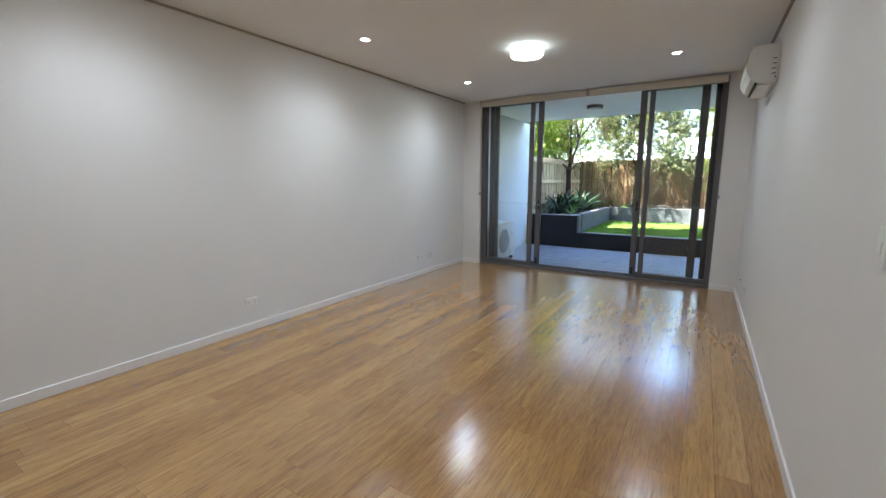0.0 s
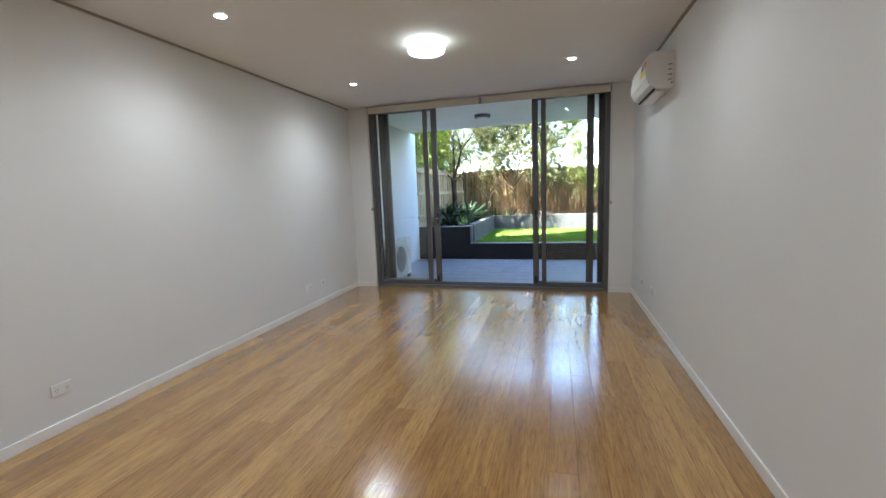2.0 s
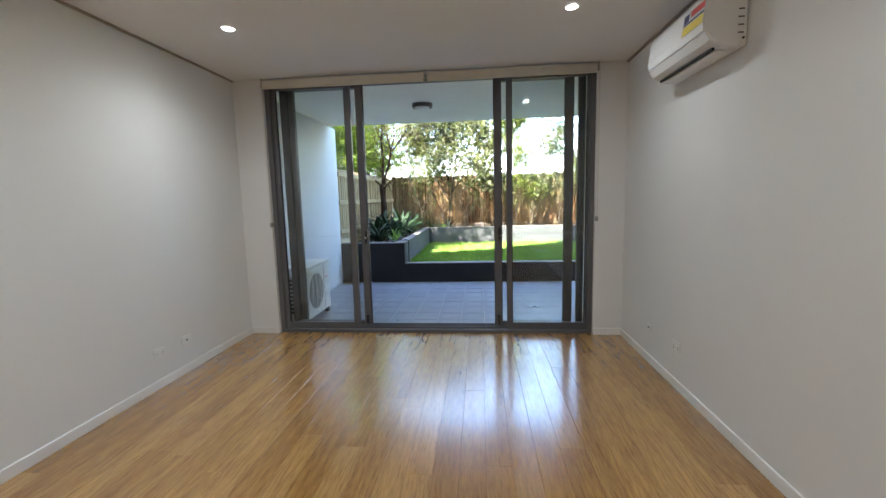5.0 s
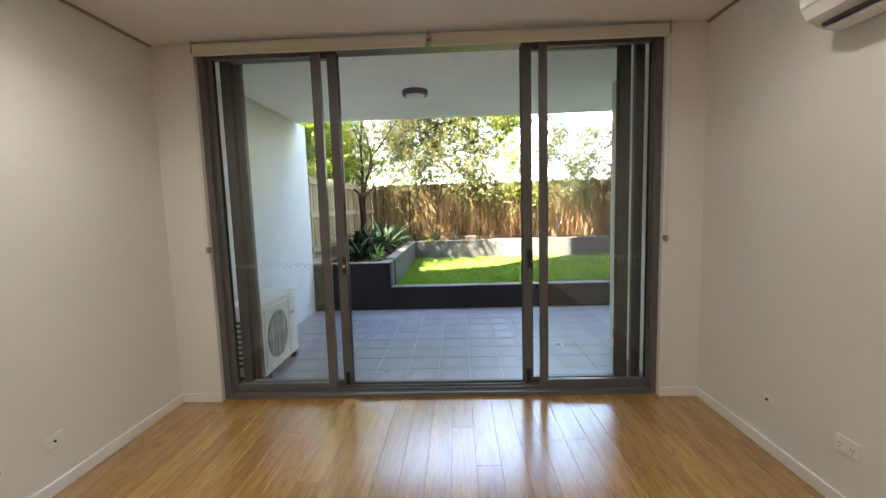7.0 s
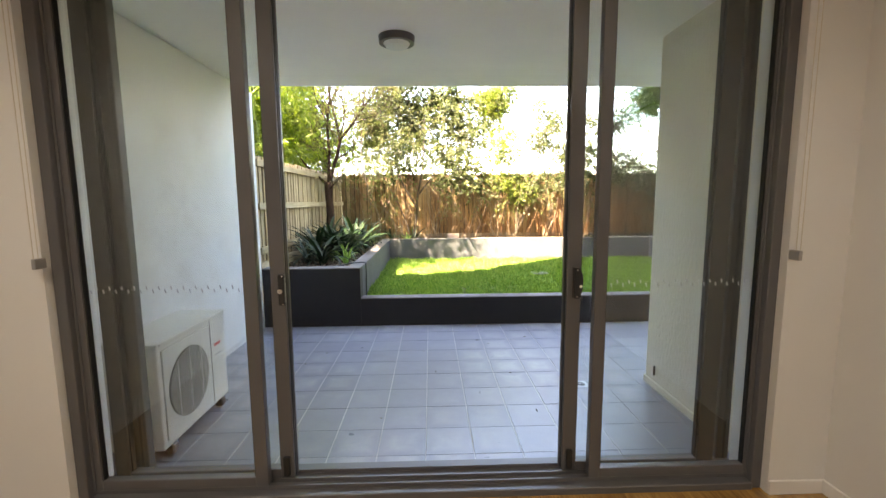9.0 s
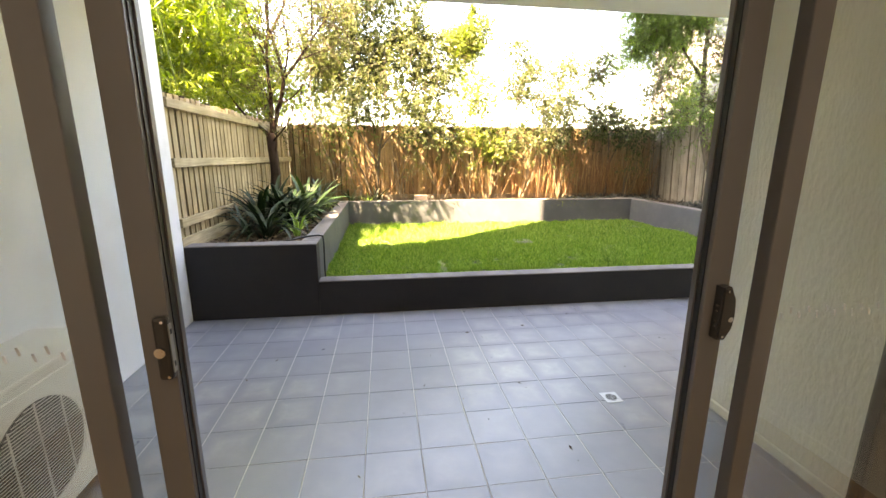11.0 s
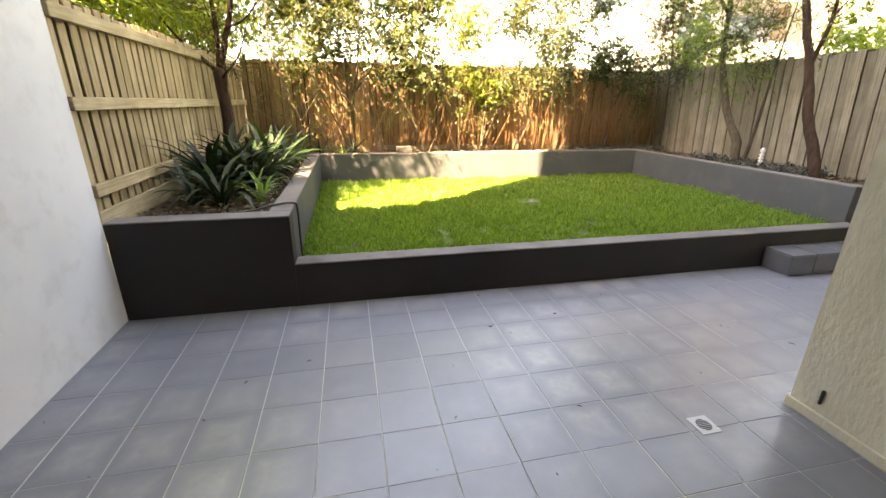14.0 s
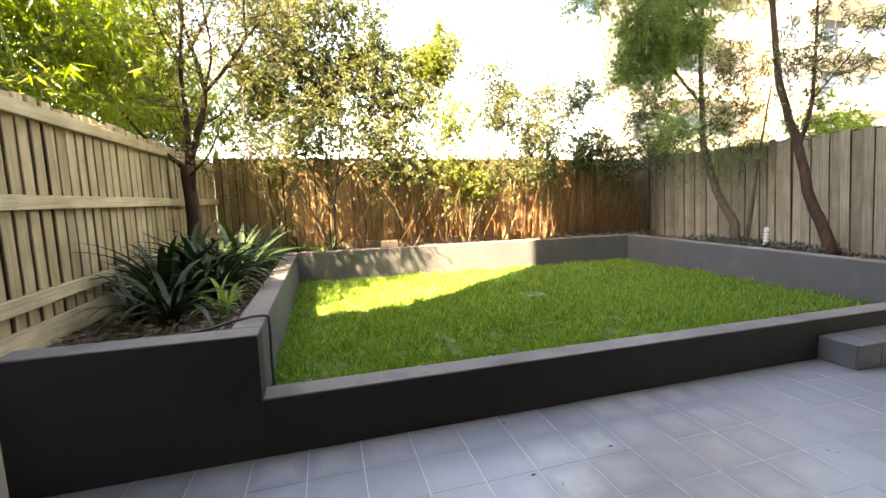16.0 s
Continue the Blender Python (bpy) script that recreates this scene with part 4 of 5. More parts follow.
planter("planter_wall_east", GX1, GX1 + T, GY0 + T + 0.002, GYB - 0.002, ZT, "charcoal masonry planter wall east of the lawn, coloured lighter as lit", "planter_lit")
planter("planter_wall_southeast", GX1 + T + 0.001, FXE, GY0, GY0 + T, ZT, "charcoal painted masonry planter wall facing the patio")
part("pier_face", box(GX1 + 0.001, GX1 + T, GY0 + 0.0005, GY0 + T, ZLOW, ZT, bevel=0.003), M["planter"], bpy.data.objects["planter_wall_southeast"])
step = tagged(new("garden_step"), "low charcoal tiled step up to the lawn", kind="structure")
SX, SY, SZ = 2.2, 9.46, 0.12
part("riser_block", box(SX + 0.012, SX + 1.1, SY + 0.012, 9.749, ZP, SZ - 0.015), M["planter"], step)
for i in range(4):
    x0, x1 = SX - 0.006 + i * 0.29, SX + 0.278 + i * 0.29
    part("tread_tile", box(x0, x1, SY - 0.006, 9.745, SZ - 0.015, SZ, bevel=0.003), M["step_tile"], step)
    part("riser_tile", box(max(x0, SX), x1, SY, SY + 0.011, ZP + 0.004, SZ - 0.018, bevel=0.002), M["step_tile"], step)
part("riser_tile", box(SX, SX + 0.011, SY + 0.014, 9.745, ZP + 0.004, SZ - 0.018, bevel=0.002), M["step_tile"], step)

structure("soil_west", box(FXW + 0.02, GX0 - T, GY0 + T, FYN, -0.3, 0.575), M["mulch"], "dark mulched planting bed")
structure("soil_north", box(GX0 - T, FXE, GYB + T, FYN, -0.3, 0.57), M["mulch"], "dark mulched planting bed")
structure("soil_east", box(GX1 + T, FXE, GY0 + T, GYB + T, -0.3, 0.572), M["mulch"], "dark mulched planting bed")
bm = bmesh.new()
bmesh.ops.create_grid(bm, x_segments=60, y_segments=40, size=0.5, matrix=Matrix.Translation(((GX0 + GX1) / 2, (GY0 + T + GYB) / 2, ZL)) @ Matrix.Diagonal((GX1 - GX0, GYB - GY0 - T, 1, 1)))
for v in bm.verts:
    v.co.z += 0.012 * noise.noise(v.co * 1.6) + 0.006 * noise.noise(v.co * 6)
structure("lawn", bm, M["turf"], "green lawn of soft broad grass")


def grass(n, seed):
    rng = np.random.default_rng(seed)
    x = rng.uniform(GX0 + 0.01, GX1 - 0.01, n)
    y = rng.uniform(GY0 + T + 0.005, GYB - 0.01, n)
    # denser toward the path
    keep = rng.random(n) < np.clip(1.25 - 0.16 * (y - GY0), 0.45, 1)
    x, y = x[keep], y[keep]
    P = np.stack([x, y, np.full(len(x), ZL - 0.01)], axis=1)
    D = rng.normal(size=(len(x), 3)) * 0.8 + np.array([0, 0, 0.7])
    D[:, 2] = np.abs(D[:, 2]) + 0.25
    patch = np.array([noise.noise(Vector((a * 1.3, b * 1.3, 3.0))) for a, b in zip(x[::1], y[::1])])
    tuft = np.array([noise.noise(Vector((a * 7, b * 7, 1.0))) for a, b in zip(x, y)])
    L = np.clip((0.036 + 0.044 * rng.random(len(x))) * (1 + 0.6 * patch + 1.2 * tuft), 0.018, 0.12)
    W = 0.006 + 0.008 * rng.random(len(x))
    return leaf_mesh("grass", P, D, L, W, M["blade"], rng)


tagged(new("grass", grass(210000, 5)), "short green grass blades of the lawn", "grass", kind="stuff")
gr = thing("lawn_drain_grate", "small steel drainage grate set in the lawn", "drain", at=(0.49, 11.66, ZL))
for i in range(5):
    part("bar", box(0.49 - 0.13, 0.49 + 0.13, 11.58 + i * 0.04, 11.595 + i * 0.04, ZL + 0.0, ZL + 0.036, bevel=0.002), M["steel"], gr)
for x in (0.49 - 0.14, 0.49 + 0.13):
    part("rim", box(x, x + 0.012, 11.57, 11.765, ZL + 0.0, ZL + 0.03, bevel=0.002), M["steel"], gr)


def scatter(name, boxes, n, z, material, size, seed, label, lift=0.02, flat=0.25):
    rng = np.random.default_rng(seed)
    area = np.array([(b[1] - b[0]) * (b[3] - b[2]) for b in boxes])
    k = rng.choice(len(boxes), size=n, p=area / area.sum())
    B = np.array(boxes)[k]
    P = np.stack([rng.uniform(B[:, 0], B[:, 1]), rng.uniform(B[:, 2], B[:, 3]), z + lift * rng.random(n)], axis=1)
    D = rng.normal(size=(n, 3)) * np.array([1, 1, flat])
    L = size * (0.5 + rng.random(n))
    return tagged(new(name, leaf_mesh(name, P, D, L, L * 0.35, material, rng, 0.1)), label, name.replace("_", " "), kind="stuff")


scatter("bark_chips", [(FXW + 0.05, GX0 - T, GY0 + T, FYN), (GX0, FXE, GYB + T, FYN - 0.05), (GX1 + T, FXE, GY0 + T, GYB)], 9000, 0.578, M["chips"], 0.05, 21, "scattered bark chips and dead leaves on the beds")
scatter("leaf_litter", [(-3.3, 0.4, 7.0, 9.6)], 26, ZP + 0.004, M["chips"], 0.03, 22, "few dry leaves fallen on the patio tiles", 0.006, 0.1)
scatter("groundcover", [(GX1 + T + 0.02, FXE - 0.25, 10.7, 12.5)], 5200, 0.58, M["ground_leaf"], 0.06, 23, "dark grey-green groundcover in the bed", 0.09, 0.8)
scatter("groundcover", [(2.2, 4.2, GYB + T, 14.3)], 2600, 0.58, M["ground_leaf"], 0.06, 24, "dark grey-green groundcover in the bed", 0.08, 0.8)
scatter("trailing_leaves", [(1.7, 2.25, GYB - 0.03, GYB + T)], 260, 0.52, M["leaf_rust"], 0.05, 25, "small trailing plant over the wall edge", 0.16, 0.8)

# strap-leaved plants in the bed by the fence
rng = np.random.default_rng(40)


def strap_leaf(length, width, bend):
    bm = bmesh.new()
    rows = []
    n = 7
    for i in range(n + 1):
        t = i / n
        a = bend * t
        x = length * (math.sin(a) / max(bend, 0.01)) if bend > 0.01 else 0
        z = length * (1 - math.cos(a)) / max(bend, 0.01)
        # starts upright and arches over
        px, pz = z, x
        w = width * (0.55 + 0.9 * t) * (1 - t ** 3) if t < 1 else 0.0015
        rows.append([bm.verts.new((px, -w / 2, pz + w * 0.18)), bm.verts.new((px, 0, pz)), bm.verts.new((px, w / 2, pz + w * 0.18))])
    for p, q in zip(rows, rows[1:]):
        bm.faces.new((p[0], p[1], q[1], q[0]))
        bm.faces.new((p[1], p[2], q[2], q[1]))
    return bm


STRAPS = [to_mesh("leaf", strap_leaf(l, w, b), M["strap"], True) for l, w, b in ((0.6, 0.046, 0.9), (0.58, 0.042, 1.6), (0.54, 0.042, 2.2), (0.66, 0.046, 1.3), (0.47, 0.04, 2.6))]
PALE = [to_mesh("leaf", strap_leaf(l, w, b), M["spider"], True) for l, w, b in ((0.3, 0.022, 1.4), (0.26, 0.02, 1.9), (0.33, 0.022, 1.0))]


def strap_plant(x, y, n, size, meshes, label):
    root = thing("strap_leaf_plant", label, "plant", "plants in the bed", (x, y, 0.57))
    for i in range(n):
        a = 360 * i / n * 2.618 + rng.uniform(-20, 20)
        tilt = rng.uniform(2, 34)
        r = rng.uniform(0, 0.05)
        s = size * rng.uniform(0.85, 1.25)
        m = Matrix.Translation((r * math.cos(a), r * math.sin(a), 0)) @ Matrix.Rotation(radians(a), 4, "Z") @ Matrix.Rotation(radians(tilt), 4, "Y") @ Matrix.Rotation(radians(rng.uniform(-25, 25)), 4, "Z") @ Matrix.Scale(s, 4)
        piece("leaf", meshes[int(rng.integers(len(meshes)))], root, m)
    return root


GREEN = "dark green strap-leaved plant growing in the mulched bed"
for x, y, n, s in ((-2.9, 10.45, 30, 0.95), (-3.1, 11.0, 42, 1.05), (-2.74, 11.1, 50, 1.1), (-3.1, 11.6, 46, 1.12), (-2.7, 11.75, 50, 1.1), (-2.95, 12.25, 40, 1.05), (-3.14, 10.6, 20, 0.75), (-2.62, 12.4, 34, 0.95), (-2.9, 11.4, 40, 1.1)):
    strap_plant(x, y, n, s, STRAPS, GREEN)
for x, y, n, s in ((-2.25, 13.98, 22, 0.8), (-1.75, 13.95, 20, 0.7), (-2.75, 13.2, 26, 0.9)):
    strap_plant(x, y, n, s, STRAPS, GREEN)
strap_plant(-2.6, 10.55, 22, 1.0, PALE, "small pale striped spider plant in the mulched bed")
strap_plant(-2.6, 13.0, 16, 0.8, PALE, "small pale striped spider plant in the mulched bed")
strap_plant(-1.9, 13.75, 16, 0.8, PALE, "small pale striped spider plant in the mulched bed")

hose = solid("irrigation_hose", add_tube(bmesh.new(), smooth_path([(-2.95, 10.05, 0.6), (-2.6, 9.98, 0.635), (-2.43, 10.06, 0.657), (-2.27, 10.11, 0.66), (-2.243, 10.11, 0.6), (-2.242, 10.09, 0.35), (-2.235, 10.06, 0.2)], 6), [0.009] * 37, 8), M["black"], "thin black irrigation hose over the planter wall", "hose", smooth=True)
sl = thing("garden_stake_light", "small white ribbed stake light in the bed", "light", at=(3.85, 11.44, 0.57))
for i in range(5):
    part("rib", disc((3.85, 11.44, 0.66 + i * 0.045), 0.03, 0.025, 16), M["white_plastic"], sl)
part("stake", disc((3.85, 11.44, 0.71), 0.014, 0.28, 10), M["white_plastic"], sl)
part("cap", disc((3.85, 11.44, 0.875), 0.036, 0.03, 16, radius2=0.012), M["white_plastic"], sl)
pt = solid("concrete_block", box(-1.01, -0.76, 13.78, 13.9, 0.57, 0.73, bevel=0.012, seg=2), M["pot"], "pinkish concrete block on the planting bed", "block")


# ---- fences ----
def paling_mesh(width, height, thick, material):
    bm = box(-thick / 2, thick / 2, -width / 2, width / 2, 0, height, bevel=0.003)
    return to_mesh("paling", bm, material)


def fence(name, label, a, b, z0, z1, step_w, width, material, rails, rail_mat, rail_side, seed, plinth=False, lap=0.016, backing=0.0, lean=0.0):
    """Palings from a to b; rails: heights; rail_side: offset of the rails across the fence."""
    r = random.Random(seed)
    root = tagged(new(name), label, "fence", kind="structure")
    a, b = Vector((*a, 0)), Vector((*b, 0))
    d = (b - a).normalized()
    ang = math.atan2(d.y, d.x) - math.pi / 2
    meshes = [paling_mesh(width * k, z1 - z0, 0.014, material) for k in (0.94, 1.0, 1.05)]
    back_meshes = [paling_mesh(width * k, z1 - z0, 0.014, M["shaded_timber"]) for k in (0.94, 1.0, 1.05)] if backing else []
    count = int((b - a).length / step_w)
    for i in range(count):
        p = a + d * (i + 0.5) * step_w
        off = lap if i % 2 else 0.0
        m = Matrix.Translation((p.x, p.y, z0 + r.uniform(-0.02, 0.012))) @ Matrix.Rotation(ang, 4, "Z") @ Matrix.Translation((off * (1 if rail_side < 0 else -1) , 0, 0)) @ Matrix.Rotation(radians(r.uniform(-0.5, 0.5) - lean), 4, "X")
        piece("paling", meshes[r.randrange(3)], root, m)
    # Back row of palings; its dark colour paints the shade in the gaps.
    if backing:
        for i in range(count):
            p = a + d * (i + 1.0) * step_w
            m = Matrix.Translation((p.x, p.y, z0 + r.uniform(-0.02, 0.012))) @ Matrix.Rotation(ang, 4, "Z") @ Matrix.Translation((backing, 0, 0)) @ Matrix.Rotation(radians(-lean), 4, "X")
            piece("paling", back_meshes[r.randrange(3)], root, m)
    for z in rails:
        bm = box(-0.02, 0.02, 0, (b - a).length, -0.042, 0.042, bevel=0.004)
        bmesh.ops.transform(bm, verts=bm.verts, matrix=Matrix.Translation((a.x, a.y, z)) @ Matrix.Rotation(ang, 4, "Z") @ Matrix.Translation((rail_side, 0, 0)))
        part("rail", bm, rail_mat, root)
    if plinth:
        bm = box(-0.012, 0.012, 0, (b - a).length, 0.5, 0.72, bevel=0.004)
        bmesh.ops.transform(bm, verts=bm.verts, matrix=Matrix.Translation((a.x, a.y, 0)) @ Matrix.Rotation(ang, 4, "Z") @ Matrix.Translation((rail_side * 0.6, 0, 0)))
        part("plinth_board", bm, rail_mat, root)
    return root


fence("fence_west", "pale pine paling fence with three rails", (FXW - 0.02, 9.76), (FXW - 0.02, FYN + 0.12), 0.55, 2.03, 0.118, 0.09, M["pine"], (0.86, 1.41, 1.93), M["pine_rail"], 0.032, 1, True, 0.004, -0.02)
fence("fence_north", "brown weathered paling fence at the back", (FXW, FYN), (FXE + 0.1, FYN), 0.52, 2.09, 0.1, 0.09, M["brown"], (0.9, 1.8), M["brown"], -0.05, 2, backing=-0.022)
fence("fence_east", "grey weathered lapped paling fence", (FXE, 8.0), (FXE, FYN + 0.15), 0.5, 2.09, 0.112, 0.104, M["grey_pine"], (0.9, 1.8), M["grey_pine"], 0.05, 3, backing=0.022, lean=3.5)
bm = box(GX0, FXE - 0.05, FYN - 0.06, FYN - 0.03, 0.55, 0.68, bevel=0.004)
structure("fence_plinth", bm, M["grey_pine"], "weathered sleeper board along the back fence")


# ---- trees and shrubs ----
ZB = 0.56
tree("multi_stem_tree", "reddish multi-stemmed tree with sparse fine foliage by the fence", "tree",
     [([(-3.24, 12.60, ZB), (-3.28, 12.60, 1.20), (-3.29, 12.60, 1.82)], 0.085, 0.066),
      ([(-3.29, 12.60, 1.78), (-3.25, 12.58, 2.30), (-3.27, 12.60, 2.90), (-3.20, 12.62, 3.60), (-3.30, 12.60, 4.50)], 0.034, 0.008),
      ([(-3.28, 12.60, 1.80), (-3.12, 12.55, 2.25), (-3.03, 12.50, 2.60), (-3.12, 12.50, 3.05), (-3.20, 12.50, 3.50), (-3.10, 12.50, 4.40)], 0.038, 0.008),
      ([(-3.03, 12.50, 2.58), (-2.80, 12.50, 2.85), (-2.57, 12.45, 3.15), (-2.31, 12.40, 3.50), (-2.20, 12.40, 4.00)], 0.022, 0.005),
      ([(-3.29, 12.60, 1.75), (-3.50, 12.45, 1.98), (-3.65, 12.35, 2.15), (-3.85, 12.30, 2.50)], 0.028, 0.006),
      ([(-3.25, 12.55, 1.70), (-3.00, 12.40, 1.95), (-2.85, 12.35, 2.30)], 0.018, 0.004),
      ([(-3.26, 12.60, 1.40), (-3.20, 12.50, 1.90), (-3.33, 12.45, 2.60)], 0.02, 0.005),
      ([(-3.03, 12.50, 2.60), (-2.92, 12.46, 3.00), (-2.96, 12.45, 3.50), (-2.80, 12.44, 4.20)], 0.016, 0.004),
      ([(-3.27, 12.60, 2.90), (-3.45, 12.60, 3.30), (-3.55, 12.55, 3.90)], 0.014, 0.004),
      ([(-2.80, 12.50, 2.85), (-2.55, 12.48, 2.95), (-2.25, 12.42, 3.05)], 0.011, 0.003),
      ([(-2.57, 12.45, 3.15), (-2.55, 12.42, 3.60), (-2.42, 12.40, 4.20)], 0.011, 0.003),
      ([(-3.20, 12.62, 3.60), (-3.00, 12.58, 3.95), (-2.98, 12.55, 4.50)], 0.011, 0.003),
      ([(-3.12, 12.55, 2.25), (-2.90, 12.50, 2.35), (-2.66, 12.42, 2.62), (-2.52, 12.40, 2.95)], 0.012, 0.003)],
     [(-3.20, 12.60, 3.20, 0.6, 0.5, 0.9, 2), (-2.60, 12.50, 3.40, 0.5, 0.5, 0.6, 1.2), (-3.00, 12.50, 4.30, 0.8, 0.6, 0.6, 2), (-3.10, 12.50, 2.20, 0.35, 0.35, 0.4, 0.5)],
     M["bark_red"], M["leaf_rust"], 11, 800, 11, 0.5, 0.05, 0.014, twig_r=0.0045)
tree("gum_tree", "tall pale-barked tree beyond the fence", "tree",
     [([(-3.90, 14.90, -0.30), (-3.85, 14.90, 1.80), (-4.10, 14.90, 3.20), (-4.20, 14.90, 4.60), (-4.30, 14.90, 6.50)], 0.12, 0.05),
      ([(-4.10, 14.90, 3.20), (-3.60, 14.90, 4.00), (-3.00, 14.90, 5.20)], 0.05, 0.012)],
     [(-4.20, 15.20, 5.00, 1.4, 1.0, 1.0, 0.4), (-3.00, 15.20, 4.80, 1.2, 0.8, 0.9, 0.3), (-3.60, 15.40, 2.90, 1.3, 0.6, 0.9, 2.2), (-4.6, 15.2, 3.6, 0.9, 0.8, 0.9, 1.4), (-2.3, 15.3, 3.2, 0.8, 0.5, 0.8, 1.0)],
     M["bark_red"], M["leaf_lime"], 12, 1500, 16, 0.45, 0.07, 0.018, sag=0.3)
tree("broadleaf_shrub", "large grey-green broad-leaved shrub in front of the back fence", "shrub",
     [([(-1.75, 14.11, ZB), (-1.69, 14.11, 1.40), (-1.54, 14.11, 2.34), (-1.49, 14.56, 3.69)], 0.035, 0.008),
      ([(-1.69, 14.11, 1.30), (-2.11, 14.11, 2.13), (-2.21, 14.61, 3.27)], 0.022, 0.005),
      ([(-1.64, 14.11, 1.61), (-1.17, 14.06, 2.23), (-0.86, 14.51, 2.86)], 0.02, 0.005),
      ([(-1.80, 14.11, ZB), (-2.01, 14.06, 1.19), (-2.42, 14.06, 2.02)], 0.02, 0.006)],
     [(-2.01, 14.71, 3.7, 0.75, 0.5, 0.8, 2.2), (-1.17, 14.61, 3.18, 0.65, 0.5, 0.75, 2.2), (-0.81, 14.01, 2.39, 0.5, 0.4, 0.4, 0.4), (-1.69, 14.06, 2.44, 0.8, 0.4, 0.4, 0.7), (-1.28, 14.61, 4.33, 0.7, 0.5, 0.5, 0.9), (-2.11, 14.82, 3.08, 0.6, 0.4, 0.6, 1.4), (-0.97, 13.96, 1.92, 0.4, 0.3, 0.25, 0.2), (-0.55, 14.00, 2.05, 0.4, 0.3, 0.35, 0.3), (-0.75, 14.60, 3.42, 0.5, 0.35, 0.6, 0.8), (-0.5, 14.05, 2.8, 0.35, 0.3, 0.35, 0.35)],
     M["bark_grey"], M["leaf_dark"], 13, 1850, 17, 0.34, 0.075, 0.031, sag=0.3)
tree("broadleaf_shrub", "loose mid-green shrub in the corner by the fences", "shrub",
     [([(-2.53, 14.16, ZB), (-2.58, 14.16, 1.19), (-2.90, 14.16, 2.23), (-2.94, 14.61, 3.48)], 0.028, 0.006),
      ([(-2.58, 14.16, 1.09), (-2.21, 14.16, 1.61), (-2.01, 14.06, 2.02)], 0.015, 0.004),
      ([(-2.63, 14.16, 1.30), (-2.99, 14.01, 1.71)], 0.012, 0.004)],
     [(-2.73, 14.77, 3.18, 0.55, 0.4, 0.9, 2), (-2.42, 14.71, 4.43, 0.7, 0.5, 0.5, 0.9), (-2.53, 14.16, 2.13, 0.5, 0.35, 0.35, 0.35)],
     M["bark_pale"], M["leaf_mid"], 14, 1450, 14, 0.36, 0.06, 0.02, sag=0.3)
tree("sapling", "slender sapling with lime-yellow leaves", "tree",
     [([(0.16, 14.16, ZB), (0.18, 14.16, 1.50), (0.28, 14.16, 2.54), (0.18, 14.61, 3.90)], 0.016, 0.004),
      ([(0.18, 14.16, 1.19), (-0.13, 14.11, 1.50), (-0.39, 14.11, 1.76)], 0.012, 0.004),
      ([(0.18, 14.16, 0.98), (0.44, 14.06, 1.50), (0.59, 14.06, 1.92)], 0.012, 0.004),
      ([(0.15, 14.14, ZB), (-0.02, 14.10, 0.95), (0.10, 14.08, 1.35), (-0.20, 14.06, 1.70), (-0.62, 14.04, 2.02)], 0.014, 0.004),
      ([(-0.13, 14.11, 1.50), (-0.30, 14.08, 1.45), (-0.55, 14.06, 1.62)], 0.008, 0.003),
      ([(0.28, 14.16, 2.54), (0.45, 14.57, 2.95), (0.40, 14.57, 3.35)], 0.008, 0.003)],
     [(0.16, 14.71, 3.73, 0.4, 0.3, 0.5, 3.4), (0.28, 14.16, 2.54, 0.36, 0.25, 0.45, 1.1), (0.0, 14.71, 3.2, 0.3, 0.25, 0.4, 0.8), (0.18, 14.11, 1.92, 0.5, 0.25, 0.3, 0.45), (0.59, 14.06, 1.71, 0.3, 0.2, 0.4, 0.8)],
     M["bark_pale"], M["leaf_sun"], 15, 1400, 14, 0.26, 0.055, 0.024)
tree("broadleaf_shrub", "dark upright shrub in front of the back fence", "shrub",
     [([(3.14, 14.16, ZB), (3.17, 14.16, 1.30), (3.04, 14.16, 2.13), (2.47, 14.61, 3.27)], 0.03, 0.006),
      ([(3.17, 14.16, 1.30), (3.40, 14.11, 1.92), (3.45, 14.11, 2.54)], 0.018, 0.004),
      ([(3.09, 14.16, 1.92), (2.73, 14.06, 2.34), (2.15, 14.06, 2.65)], 0.014, 0.004),
      ([(1.63, 14.16, ZB), (1.63, 14.16, 1.61), (1.48, 14.61, 2.96)], 0.014, 0.004)],
     [(2.47, 14.71, 3.26, 0.55, 0.45, 0.65, 2), (1.63, 14.71, 3.36, 0.45, 0.35, 0.55, 1.1), (2.93, 14.11, 2.34, 0.45, 0.4, 0.4, 1.3), (1.84, 14.11, 2.02, 0.55, 0.3, 0.35, 1.0), (1.22, 14.06, 1.92, 0.4, 0.3, 0.35, 0.7), (3.40, 14.06, 2.02, 0.45, 0.35, 0.3, 0.8), (2.15, 14.16, 2.44, 0.5, 0.4, 0.4, 1.0), (1.2, 14.10, 2.7, 0.4, 0.3, 0.5, 0.8), (1.15, 14.65, 3.6, 0.3, 0.3, 0.35, 0.45), (3.2, 14.65, 3.2, 0.45, 0.35, 0.5, 0.8)],
     M["bark_grey"], M["leaf_dark"], 16, 1600, 15, 0.34, 0.065, 0.024, sag=0.25)
